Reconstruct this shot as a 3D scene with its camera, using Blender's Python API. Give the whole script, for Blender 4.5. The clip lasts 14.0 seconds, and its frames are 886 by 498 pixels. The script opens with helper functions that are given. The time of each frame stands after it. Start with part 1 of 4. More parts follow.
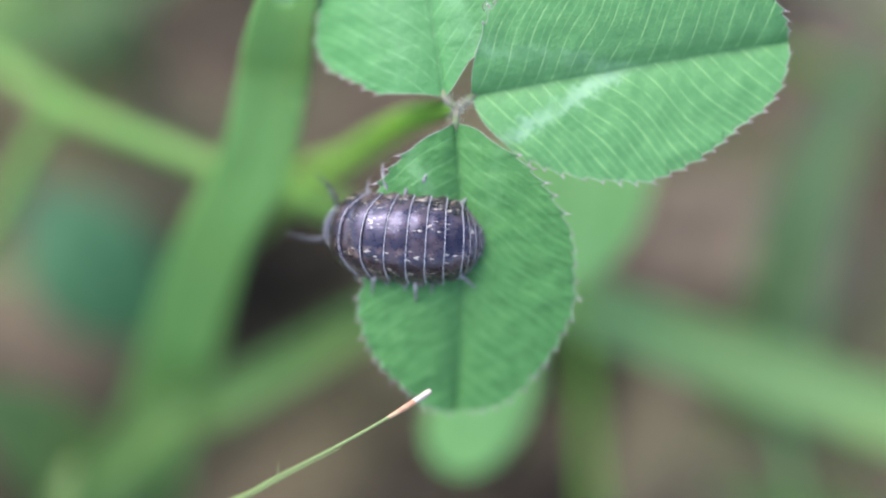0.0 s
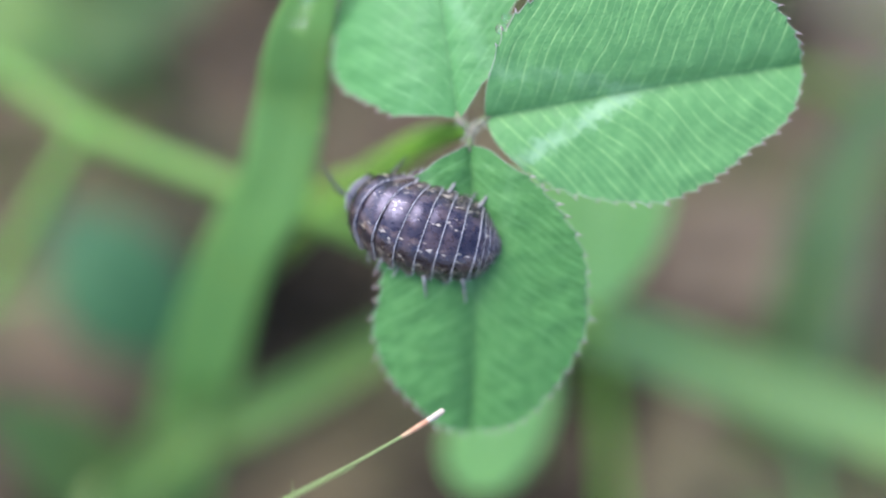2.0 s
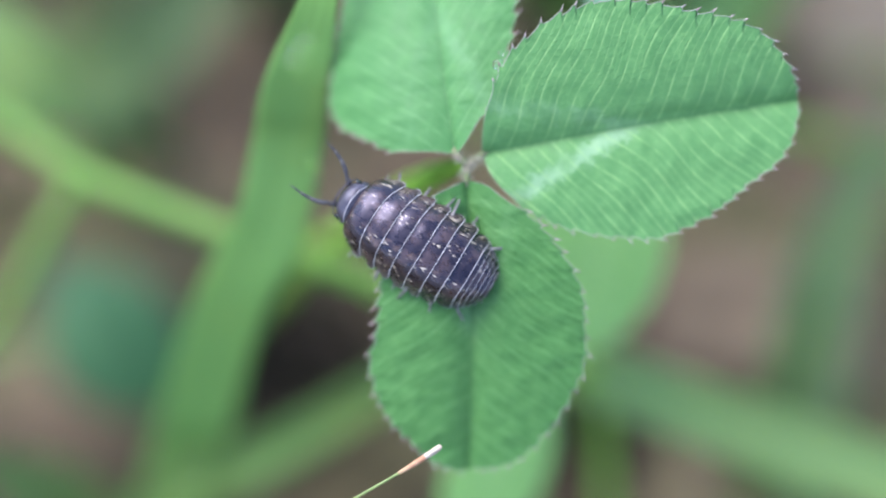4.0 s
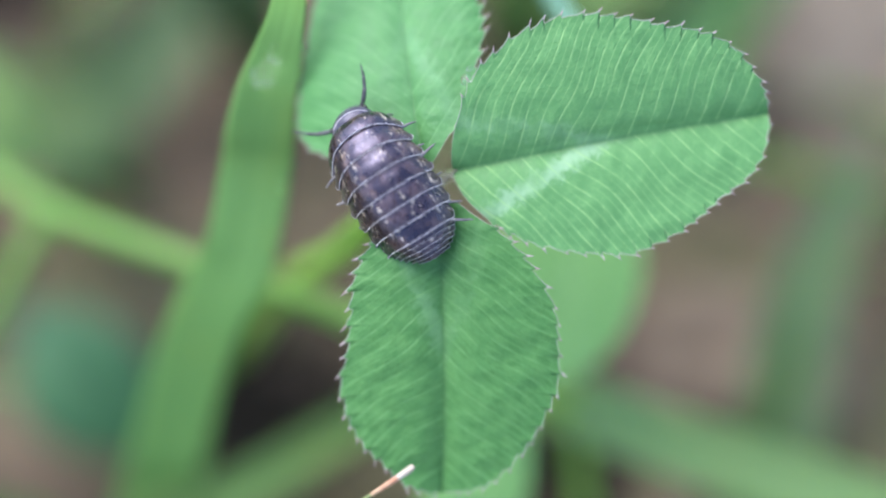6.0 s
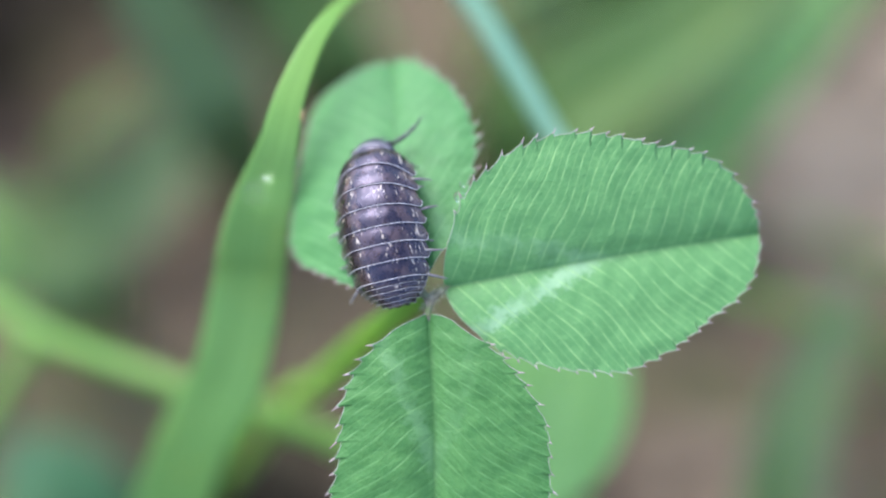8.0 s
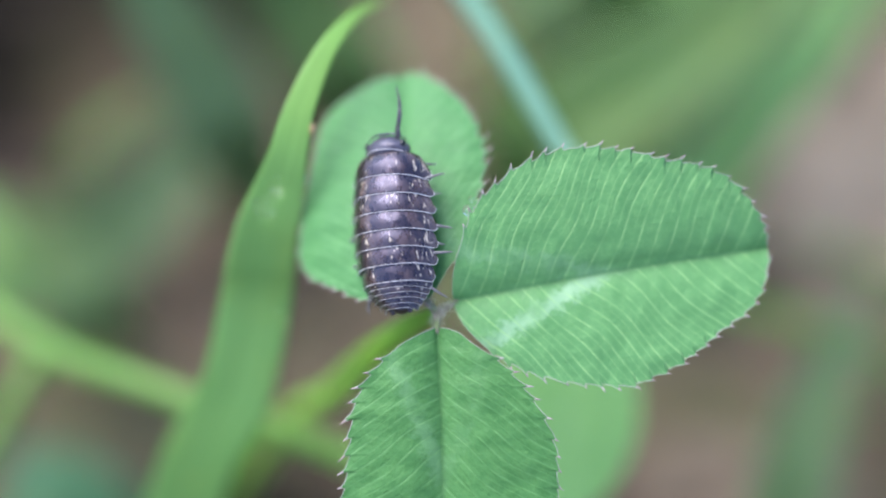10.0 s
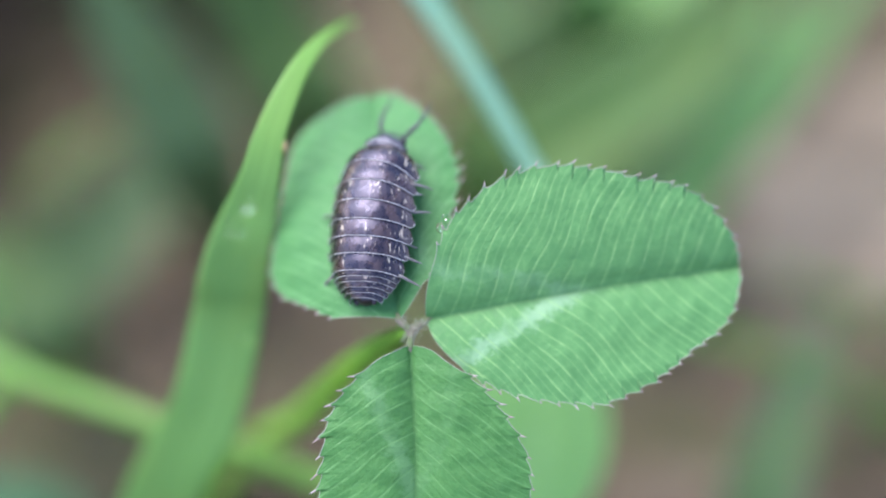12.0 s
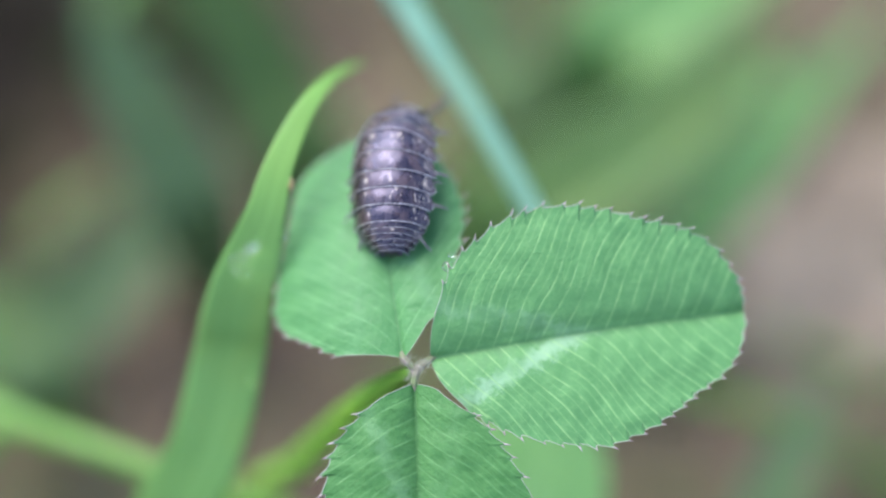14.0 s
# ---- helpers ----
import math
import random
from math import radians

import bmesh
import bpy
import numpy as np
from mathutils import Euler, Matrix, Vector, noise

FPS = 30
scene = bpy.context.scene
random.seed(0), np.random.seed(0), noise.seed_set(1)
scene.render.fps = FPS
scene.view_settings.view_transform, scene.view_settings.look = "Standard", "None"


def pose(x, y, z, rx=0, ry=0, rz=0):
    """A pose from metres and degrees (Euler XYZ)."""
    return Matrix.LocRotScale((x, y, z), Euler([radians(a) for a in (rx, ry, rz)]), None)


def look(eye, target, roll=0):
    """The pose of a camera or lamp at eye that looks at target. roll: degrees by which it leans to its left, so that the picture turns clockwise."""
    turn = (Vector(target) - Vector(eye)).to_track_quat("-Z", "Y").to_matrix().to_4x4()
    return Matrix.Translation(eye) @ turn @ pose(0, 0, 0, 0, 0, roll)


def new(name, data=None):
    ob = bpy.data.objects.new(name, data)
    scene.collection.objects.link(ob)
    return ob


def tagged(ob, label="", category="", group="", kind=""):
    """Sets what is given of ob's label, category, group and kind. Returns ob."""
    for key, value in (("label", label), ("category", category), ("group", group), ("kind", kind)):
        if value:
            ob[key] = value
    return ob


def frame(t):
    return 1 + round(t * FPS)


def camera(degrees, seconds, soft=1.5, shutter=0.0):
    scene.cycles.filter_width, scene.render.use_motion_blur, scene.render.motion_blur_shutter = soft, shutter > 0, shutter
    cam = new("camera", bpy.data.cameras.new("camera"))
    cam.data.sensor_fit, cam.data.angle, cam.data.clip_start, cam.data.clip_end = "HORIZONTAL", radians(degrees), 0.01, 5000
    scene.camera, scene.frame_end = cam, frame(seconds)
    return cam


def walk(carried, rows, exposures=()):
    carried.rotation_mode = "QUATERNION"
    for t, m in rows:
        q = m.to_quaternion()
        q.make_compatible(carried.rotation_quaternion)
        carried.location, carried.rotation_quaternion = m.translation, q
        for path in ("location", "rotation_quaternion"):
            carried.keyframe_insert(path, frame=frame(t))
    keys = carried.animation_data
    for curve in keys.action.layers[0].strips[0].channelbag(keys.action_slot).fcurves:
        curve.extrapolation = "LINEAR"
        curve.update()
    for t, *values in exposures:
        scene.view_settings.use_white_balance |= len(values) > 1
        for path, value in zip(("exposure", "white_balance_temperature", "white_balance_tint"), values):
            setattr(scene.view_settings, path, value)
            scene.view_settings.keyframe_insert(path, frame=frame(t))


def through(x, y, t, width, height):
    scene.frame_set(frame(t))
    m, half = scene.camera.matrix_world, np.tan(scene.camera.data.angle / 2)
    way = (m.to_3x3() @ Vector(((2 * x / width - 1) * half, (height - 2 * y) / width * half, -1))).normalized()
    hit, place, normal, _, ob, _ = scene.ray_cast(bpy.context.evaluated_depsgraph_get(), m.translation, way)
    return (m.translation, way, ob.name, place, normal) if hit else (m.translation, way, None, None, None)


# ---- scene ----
cam = camera(27.0, 14.0, soft=2.0, shutter=0.5)
cam.data.dof.use_dof = True
cam.data.dof.focus_distance = 0.1385
cam.data.dof.aperture_fstop = 4.6
PATH = [
    (0.0, pose(-0.00143, -0.04934, 0.20663, 16.272, 0.074, -0.241)),
    (0.5, pose(0.00056, -0.04645, 0.20852, 14.880, 1.048, 0.042)),
    (1.0, pose(0.00072, -0.04627, 0.20834, 15.066, 1.734, 0.366)),
    (1.5, pose(0.00059, -0.04818, 0.20799, 16.046, 1.366, 0.324)),
    (2.0, pose(0.00105, -0.04986, 0.20748, 17.015, 1.405, 0.287)),
    (2.5, pose(0.00071, -0.05132, 0.20679, 17.575, 0.777, -0.277)),
    (3.0, pose(0.00037, -0.05284, 0.20637, 18.763, 1.251, 0.253)),
    (5.5, pose(0.00168, -0.05582, 0.20348, 20.962, 1.296, -0.352)),
    (6.0, pose(0.00158, -0.05786, 0.20251, 22.419, 0.968, -0.660)),
    (6.5, pose(0.00169, -0.05929, 0.20245, 24.800, 1.283, -0.350)),
    (7.0, pose(0.00058, -0.06057, 0.20168, 26.474, 0.553, -0.469)),
    (7.5, pose(0.00081, -0.06121, 0.20094, 27.746, 0.279, -0.290)),
    (8.0, pose(0.00062, -0.06150, 0.20099, 27.640, 0.189, -0.457)),
    (10.5, pose(0.00019, -0.06208, 0.20066, 28.761, 0.284, -0.234)),
    (11.0, pose(-0.00058, -0.06330, 0.20029, 29.657, -0.412, -0.595)),
    (11.5, pose(-0.00080, -0.06390, 0.19989, 30.333, -0.960, -0.980)),
    (12.0, pose(-0.00142, -0.06390, 0.19969, 29.743, -1.140, -0.907)),
    (12.5, pose(-0.00208, -0.06476, 0.19960, 30.101, -1.445, -0.964)),
    (13.0, pose(-0.00154, -0.06476, 0.19866, 30.797, -1.069, -0.618)),
    (13.5, pose(-0.00222, -0.06547, 0.19839, 31.314, -1.591, -0.664)),
    (14.0, pose(-0.00367, -0.06704, 0.19743, 32.512, -2.212, -0.586)),
]
walk(cam, PATH)

# ---- light: a bright overcast sky, softly from the upper left ----
world = bpy.data.worlds.new("sky")
scene.world = world
world.use_nodes = True
wn, wl = world.node_tree.nodes, world.node_tree.links
sky = wn.new("ShaderNodeTexSky")
sky.sky_type = "NISHITA"
sky.sun_disc = False
sky.sun_elevation = radians(58)
sky.sun_rotation = radians(-48)
sky.dust_density = 1.0
wn["Background"].inputs["Strength"].default_value = 0.11
wl.new(sky.outputs["Color"], wn["Background"].inputs["Color"])
sun_data = bpy.data.lights.new("sun", "SUN")
sun_data.energy = 1.5
sun_data.angle = radians(50)
sun_data.color = (0.98, 0.98, 1.0)
sun = new("sun", sun_data)
sun.matrix_world = look((-0.62, 0.55, 1.1), (0, 0, 0))
scene.view_settings.exposure = 2.0

# ---- materials ----
MM = 0.001
# soil hollows, shade painted in: x, y and radius in millimetres
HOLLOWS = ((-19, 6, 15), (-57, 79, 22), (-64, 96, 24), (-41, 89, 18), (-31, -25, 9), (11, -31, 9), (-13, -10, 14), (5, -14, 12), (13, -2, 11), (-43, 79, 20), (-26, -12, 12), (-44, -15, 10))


class Nodes:
    """A small builder for node materials."""

    def __init__(self, name):
        self.mat = bpy.data.materials.new(name)
        self.mat.use_nodes = True
        self.n, self.l = self.mat.node_tree.nodes, self.mat.node_tree.links
        self.bsdf = self.n["Principled BSDF"]
        self.out = self.n["Material Output"]

    def plug(self, value, socket):
        if isinstance(value, bpy.types.NodeSocket):
            self.l.new(value, socket)
        else:
            socket.default_value = value

    def math(self, op, a, b=0.0, c=0.0):
        m = self.n.new("ShaderNodeMath")
        m.operation = op
        for i, v in enumerate((a, b, c)):
            self.plug(v, m.inputs[i])
        return m.outputs[0]

    def coords(self, which="Object"):
        return self.n.new("ShaderNodeTexCoord").outputs[which]

    def uv(self):
        s = self.n.new("ShaderNodeSeparateXYZ")
        self.l.new(self.coords("UV"), s.inputs[0])
        return s.outputs[0], s.outputs[1]

    def join(self, x, y, z=0.0):
        c = self.n.new("ShaderNodeCombineXYZ")
        for i, v in enumerate((x, y, z)):
            self.plug(v, c.inputs[i])
        return c.outputs[0]

    def noise(self, vector, scale, detail=4.0, rough=0.55):
        t = self.n.new("ShaderNodeTexNoise")
        self.plug(vector, t.inputs["Vector"])
        t.inputs["Scale"].default_value = scale
        t.inputs["Detail"].default_value = detail
        t.inputs["Roughness"].default_value = rough
        return t.outputs["Fac"]

    def ramp(self, value, low, high, out_low=0.0, out_high=1.0):
        r = self.n.new("ShaderNodeMapRange")
        r.interpolation_type = "SMOOTHSTEP"
        for i, v in enumerate((value, low, high, out_low, out_high)):
            self.plug(v, r.inputs[i])
        return r.outputs[0]

    def mix(self, fac, a, b):
        m = self.n.new("ShaderNodeMix")
        m.data_type = "RGBA"
        self.plug(fac, m.inputs[0])
        for v, i in ((a, 6), (b, 7)):
            self.plug((*v, 1.0) if isinstance(v, tuple) else v, m.inputs[i])
        return m.outputs[2]

    def random(self):
        return self.n.new("ShaderNodeObjectInfo").outputs["Random"]

    def island(self):
        return self.n.new("ShaderNodeNewGeometry").outputs["Random Per Island"]

    def bump(self, height, distance, strength=1.0):
        b = self.n.new("ShaderNodeBump")
        b.inputs["Strength"].default_value = strength
        b.inputs["Distance"].default_value = distance
        self.plug(height, b.inputs["Height"])
        self.l.new(b.outputs[0], self.bsdf.inputs["Normal"])
        return b.outputs[0]

    def finish(self, color, rough, specular=0.5, coat=0.0, through=0.0, tint=(1.0, 1.0, 1.0)):
        b = self.bsdf
        b.inputs["Specular Tint"].default_value = (*tint, 1.0)
        b.inputs["Coat Tint"].default_value = (*tint, 1.0)
        self.plug((*color, 1.0) if isinstance(color, tuple) else color, b.inputs["Base Color"])
        self.plug(rough, b.inputs["Roughness"])
        b.inputs["Specular IOR Level"].default_value = specular
        b.inputs["Coat Weight"].default_value = coat
        b.inputs["Coat Roughness"].default_value = 0.22
        if through:
            t = self.n.new("ShaderNodeBsdfTranslucent")
            m = self.n.new("ShaderNodeMixShader")
            m.inputs[0].default_value = through
            self.plug((*color, 1.0) if isinstance(color, tuple) else color, t.inputs["Color"])
            self.l.new(b.outputs[0], m.inputs[1])
            self.l.new(t.outputs[0], m.inputs[2])
            self.l.new(m.outputs[0], self.out.inputs["Surface"])
        return self.mat


def clover_material(name, base, vein, pale, mark=1.0, crease=1.0, slant=(0.95, -0.025, 0.45, 0.02), step=1.45, streak=0.10):
    """Clover leaflet: UV is millimetres along and across the midrib."""
    k = Nodes(name)
    x, y = k.uv()
    ay = k.math("ABSOLUTE", y)
    pos = k.join(x, y)
    wob = k.noise(pos, 0.17, 0.0)
    slow = k.noise(pos, 0.22, 2.0)
    # side veins leave the midrib forwards and fork towards the margin
    lean = k.math("MULTIPLY_ADD", ay, k.ramp(y, -0.1, 0.1, slant[1], slant[3]), k.ramp(y, -0.1, 0.1, slant[0], slant[2]))
    run = k.math("SUBTRACT", x, k.math("MULTIPLY", ay, lean))
    run = k.math("ADD", run, k.math("MULTIPLY", k.math("SUBTRACT", wob, 0.5), 1.7))
    # the two halves are not mirror images
    run = k.math("ADD", run, k.math("MULTIPLY", k.math("SIGN", y), 0.27))

    def veins(step, shift, width):
        f = k.math("FRACT", k.math("ADD", k.math("DIVIDE", run, step), shift))
        d = k.math("MULTIPLY", k.math("ABSOLUTE", k.math("SUBTRACT", f, 0.5)), step)
        return k.ramp(d, 0.02, width, 1.0, 0.0)

    main = veins(step, 0.1, 0.115)
    # each side vein forks part of the way out, not all at one place
    fork = k.math("MULTIPLY", veins(step / 2, 0.6, 0.075), k.ramp(k.math("ADD", ay, k.math("MULTIPLY", slow, 5.0)), 4.8, 6.8, 0.0, 0.42))
    net = k.noise(k.join(k.math("MULTIPLY", run, 1.6), k.math("MULTIPLY", ay, 0.6)), 1.4, 4.0)
    lines = k.math("MAXIMUM", k.math("MULTIPLY", main, k.ramp(k.noise(pos, 0.6, 3.0), 0.36, 0.6, 0.22, 1.0)), fork)
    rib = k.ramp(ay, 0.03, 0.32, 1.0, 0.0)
    patch = k.noise(pos, 0.9, 4.0, 0.65)
    color = k.mix(k.ramp(patch, 0.35, 0.7), base, tuple(c * f for c, f in zip(base, (1.22, 1.14, 1.16))))
    # dark streaks paint in the shade between the leaflet's pleats
    color = k.mix(k.ramp(net, 0.44, 0.66, 0.0, streak), color, tuple(c * f for c, f in zip(base, (0.62, 0.74, 0.6))))
    # the fine net between the veins
    cell = k.n.new("ShaderNodeTexVoronoi")
    cell.feature = "DISTANCE_TO_EDGE"
    cell.inputs["Scale"].default_value = 2.1
    k.l.new(k.join(k.math("MULTIPLY", run, 1.15), ay, k.math("MULTIPLY", k.math("SIGN", y), 5.0)), cell.inputs["Vector"])
    mesh = k.ramp(cell.outputs["Distance"], 0.02, 0.14, 1.0, 0.0)
    color = k.mix(k.math("MULTIPLY", mesh, k.ramp(patch, 0.35, 0.65, 0.02, 0.12)), color, vein)
    # the pale watermark of white clover
    d = k.math("ABSOLUTE", k.math("SUBTRACT", k.math("ADD", x, k.math("MULTIPLY", ay, 2.6)), 11.3))
    d = k.math("ADD", d, k.math("MULTIPLY", k.math("SUBTRACT", k.noise(pos, 1.3, 5.0, 0.7), 0.5), 8.0))
    wm = k.math("MULTIPLY", k.ramp(d, 0.6, 3.0, 1.0, 0.0), k.ramp(k.noise(pos, 0.35, 2.0), 0.38, 0.6, 0.25, 1.0))
    wm = k.math("MULTIPLY", wm, k.ramp(y, -0.5, 0.5, 1.0, 0.45))
    color = k.mix(k.math("MULTIPLY", wm, 0.62 * mark), color, pale)
    color = k.mix(k.math("MULTIPLY", lines, 0.62), color, vein)
    # shade of the midrib fold, painted as a darker line
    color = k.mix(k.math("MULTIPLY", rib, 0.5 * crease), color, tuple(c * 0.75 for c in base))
    h = k.math("ADD", k.math("MULTIPLY", lines, -0.14), k.math("MULTIPLY", k.noise(pos, 3.0, 3.0), 0.5))
    h = k.math("SUBTRACT", h, k.math("MULTIPLY", rib, 0.5 * crease))
    h = k.math("ADD", k.math("ADD", h, k.math("MULTIPLY", mesh, -0.03)), k.math("MULTIPLY", slow, 0.7))
    k.bump(h, 0.00022, 0.7)
    return k.finish(color, k.ramp(patch, 0.3, 0.7, 0.42, 0.6), 0.32, 0.0, 0.2)


def grass_material(name, base, light, through=0.3, stripe=2.2, tip=None):
    """Grass: UV is millimetres along and across the blade."""
    k = Nodes(name)
    x, y = k.uv()
    rib = k.noise(k.join(k.math("MULTIPLY", x, 0.03), k.math("MULTIPLY", y, stripe)), 1.0, 4.0, 0.7)
    slow = k.noise(k.join(k.math("MULTIPLY", x, 0.10), k.math("MULTIPLY", y, 0.2)), 1.0, 3.0)
    color = k.mix(k.ramp(rib, 0.35, 0.68), base, light)
    color = k.mix(k.ramp(slow, 0.45, 0.75, 0.0, 0.45), color, tuple(c * f for c, f in zip(light, (1.2, 0.95, 0.7))))
    if tip:
        # yellower and lighter towards the tip
        color = k.mix(k.ramp(x, 8.0, 32.0, 0.9, 0.0), color, k.mix(k.ramp(rib, 0.35, 0.68), tip, tuple(c * 1.2 for c in tip)))
    k.bump(rib, 0.00015, 0.5)
    return k.finish(color, 0.48, 0.4, 0.0, through)


def soil_material():
    k = Nodes("damp soil with litter")
    p = k.coords("Object")
    big = k.noise(p, 22.0, 4.0)
    mid = k.noise(p, 120.0, 6.0, 0.65)
    fine = k.noise(p, 900.0, 4.0, 0.7)
    moss = k.noise(p, 34.0, 3.0)
    color = k.mix(k.ramp(big, 0.36, 0.62), (0.082, 0.055, 0.041), (0.190, 0.137, 0.090))
    color = k.mix(k.ramp(mid, 0.40, 0.72, 0.0, 0.75), color, (0.210, 0.157, 0.105))
    color = k.mix(k.ramp(fine, 0.45, 0.7, 0.0, 0.5), color, (0.045, 0.032, 0.024))
    color = k.mix(k.ramp(moss, 0.42, 0.62, 0.0, 0.5), color, (0.105, 0.125, 0.05))
    # shade deep in the hollows, painted near black
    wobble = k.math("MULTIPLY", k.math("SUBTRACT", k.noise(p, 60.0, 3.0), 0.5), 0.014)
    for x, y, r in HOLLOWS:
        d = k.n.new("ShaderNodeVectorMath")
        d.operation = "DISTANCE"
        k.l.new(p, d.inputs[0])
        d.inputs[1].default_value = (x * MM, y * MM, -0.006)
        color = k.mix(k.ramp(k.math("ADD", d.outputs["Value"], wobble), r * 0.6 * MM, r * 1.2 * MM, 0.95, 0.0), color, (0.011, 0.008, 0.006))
    k.bump(k.math("ADD", mid, k.math("MULTIPLY", fine, 0.4)), 0.003, 0.8)
    return k.finish(color, 0.85, 0.2)


def plain_material(name, low, high, scale, rough=0.5, specular=0.4, through=0.0, bump=0.0001, tint=(1.0, 1.0, 1.0)):
    k = Nodes(name)
    v = k.noise(k.coords("Object"), scale, 5.0, 0.6)
    k.bump(v, bump, 0.6)
    return k.finish(k.mix(k.ramp(v, 0.35, 0.68), low, high), rough, specular, 0.0, through, tint)


def shell_material(name):
    """Pill bug armour: UV is the angle round the back (x) and the place along the plate (y), both in millimetres."""
    k = Nodes(name)
    x, y = k.uv()
    rnd = k.random()
    pos = k.join(x, y, k.math("MULTIPLY", rnd, 37.0))
    ax = k.math("ABSOLUTE", k.math("ADD", x, 0.0))
    cloud = k.noise(pos, 0.9, 4.0, 0.6)
    grain = k.noise(pos, 5.0, 4.0, 0.7)
    color = k.mix(k.ramp(cloud, 0.42, 0.66), (0.007, 0.004, 0.005), (0.056, 0.034, 0.028))
    color = k.mix(k.ramp(grain, 0.5, 0.8, 0.0, 0.4), color, (0.030, 0.025, 0.034))
    # short pale dashes in four rows along the back
    dash = k.noise(k.join(k.math("MULTIPLY", x, 4.6), k.math("MULTIPLY", y, 2.1), k.math("MULTIPLY", rnd, 91.0)), 1.0, 2.0, 0.5)

    def row(at, half):
        return k.ramp(k.math("ABSOLUTE", k.math("SUBTRACT", ax, at)), half * 0.5, half, 1.0, 0.0)

    rows = k.math("MAXIMUM", row(1.0, 0.55), k.math("MAXIMUM", row(2.55, 0.5), k.math("MULTIPLY", row(3.5, 0.5), 0.9)))
    mid = k.ramp(k.math("ABSOLUTE", k.math("SUBTRACT", y, 0.62)), 0.28, 0.5, 1.0, 0.0)
    spots = k.math("MULTIPLY", k.math("MULTIPLY", rows, mid), k.ramp(dash, 0.59, 0.65))
    blot = k.math("MULTIPLY", k.math("MULTIPLY", row(1.0, 0.75), k.ramp(k.noise(pos, 2.1, 3.0, 0.6), 0.57, 0.68)), 0.55)
    color = k.mix(k.math("MULTIPLY", blot, k.ramp(x, 0.0, 0.3, 0.35, 1.0)), color, (0.16, 0.105, 0.08))
    color = k.mix(k.math("MULTIPLY", spots, 0.9), color, (0.54, 0.45, 0.35))
    side = k.ramp(ax, 3.0, 4.3)
    color = k.mix(k.math("MULTIPLY", side, 0.55), color, (0.11, 0.08, 0.07))
    k.bump(k.math("ADD", k.math("MULTIPLY", grain, 0.12), k.math("MULTIPLY", k.noise(pos, 0.9, 2.0, 0.5), 1.2)), 0.00012, 0.5)
    return k.finish(color, k.ramp(k.noise(pos, 2.6, 3.0, 0.6), 0.38, 0.62, 0.22, 0.46), 0.85, 0.1, tint=(0.77, 0.71, 1.0))


M_LEAF = clover_material("clover leaflet", (0.100, 0.262, 0.088), (0.30, 0.51, 0.20), (0.32, 0.50, 0.31))
M_LEAF_PLAIN = clover_material("plain clover leaflet", (0.072, 0.205, 0.056), (0.155, 0.335, 0.115), (0.22, 0.40, 0.19), 0.6, 0.8, (0.55, 0.015, 0.8, -0.008), 1.45, 0.55)
M_LEAF_REAR = clover_material("soft clover leaflet", (0.074, 0.222, 0.070), (0.19, 0.40, 0.16), (0.2, 0.40, 0.2), 0.5, 0.9, (1.35, -0.03, 1.1, -0.03), 1.7)
M_LEAF_LOW = clover_material("young clover leaflet", (0.16, 0.34, 0.10), (0.24, 0.43, 0.15), (0.3, 0.5, 0.25), 0.3)
M_TEETH = plain_material("purplish leaf margin", (0.24, 0.27, 0.19), (0.36, 0.36, 0.30), 300.0, 0.6)
M_HUB = plain_material("pale hairy stalk joint", (0.13, 0.17, 0.07), (0.22, 0.17, 0.145), 900.0, 0.7)
M_SPINE = plain_material("purplish leaf tooth", (0.28, 0.20, 0.20), (0.45, 0.37, 0.36), 900.0, 0.6)
M_HAIR = plain_material("white plant hair", (0.36, 0.37, 0.28), (0.48, 0.48, 0.4), 500.0, 0.6)
M_PETIOLE = grass_material("clover stalk", (0.19, 0.40, 0.045), (0.26, 0.48, 0.08), 0.3)
M_BLADE = grass_material("broad grass blade", (0.138, 0.285, 0.082), (0.182, 0.345, 0.11), 0.15)
M_BROAD = grass_material("broad grass blade with yellower end", (0.122, 0.272, 0.066), (0.165, 0.335, 0.092), 0.15, 2.2, (0.158, 0.305, 0.055))
M_STEM = grass_material("yellow green grass stem", (0.11, 0.24, 0.04), (0.165, 0.315, 0.065), 0.2)
M_BLUE = grass_material("blue green grass stem", (0.15, 0.315, 0.215), (0.22, 0.41, 0.30), 0.2)
M_OLIVE = grass_material("olive grass blade", (0.085, 0.172, 0.036), (0.138, 0.245, 0.06))
M_PALE = grass_material("pale green grass blade", (0.215, 0.36, 0.105), (0.31, 0.46, 0.17))
M_AWN = grass_material("thin grass stalk", (0.16, 0.26, 0.06), (0.34, 0.40, 0.18), 0.15)
M_TIP = plain_material("bleached grass tip", (0.46, 0.37, 0.30), (0.64, 0.57, 0.50), 800.0, 0.6)
M_PINK = plain_material("reddish grass tip", (0.42, 0.20, 0.12), (0.5, 0.33, 0.2), 700.0, 0.6)
M_DULL = grass_material("dull green grass blade", (0.125, 0.205, 0.078), (0.19, 0.28, 0.112))
M_MOSS = grass_material("mossy green grass blade", (0.098, 0.185, 0.048), (0.148, 0.25, 0.072))
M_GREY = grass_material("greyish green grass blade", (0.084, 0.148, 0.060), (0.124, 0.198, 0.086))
# darker copy of the grass green, with shade put into its colour
M_SHADE = grass_material("shaded green grass blade", (0.062, 0.122, 0.030), (0.092, 0.165, 0.047))
M_TEAL = plain_material("dark ground leaf", (0.026, 0.098, 0.036), (0.05, 0.145, 0.057), 60.0, 0.5, 0.4, 0.2)
M_SOIL = soil_material()
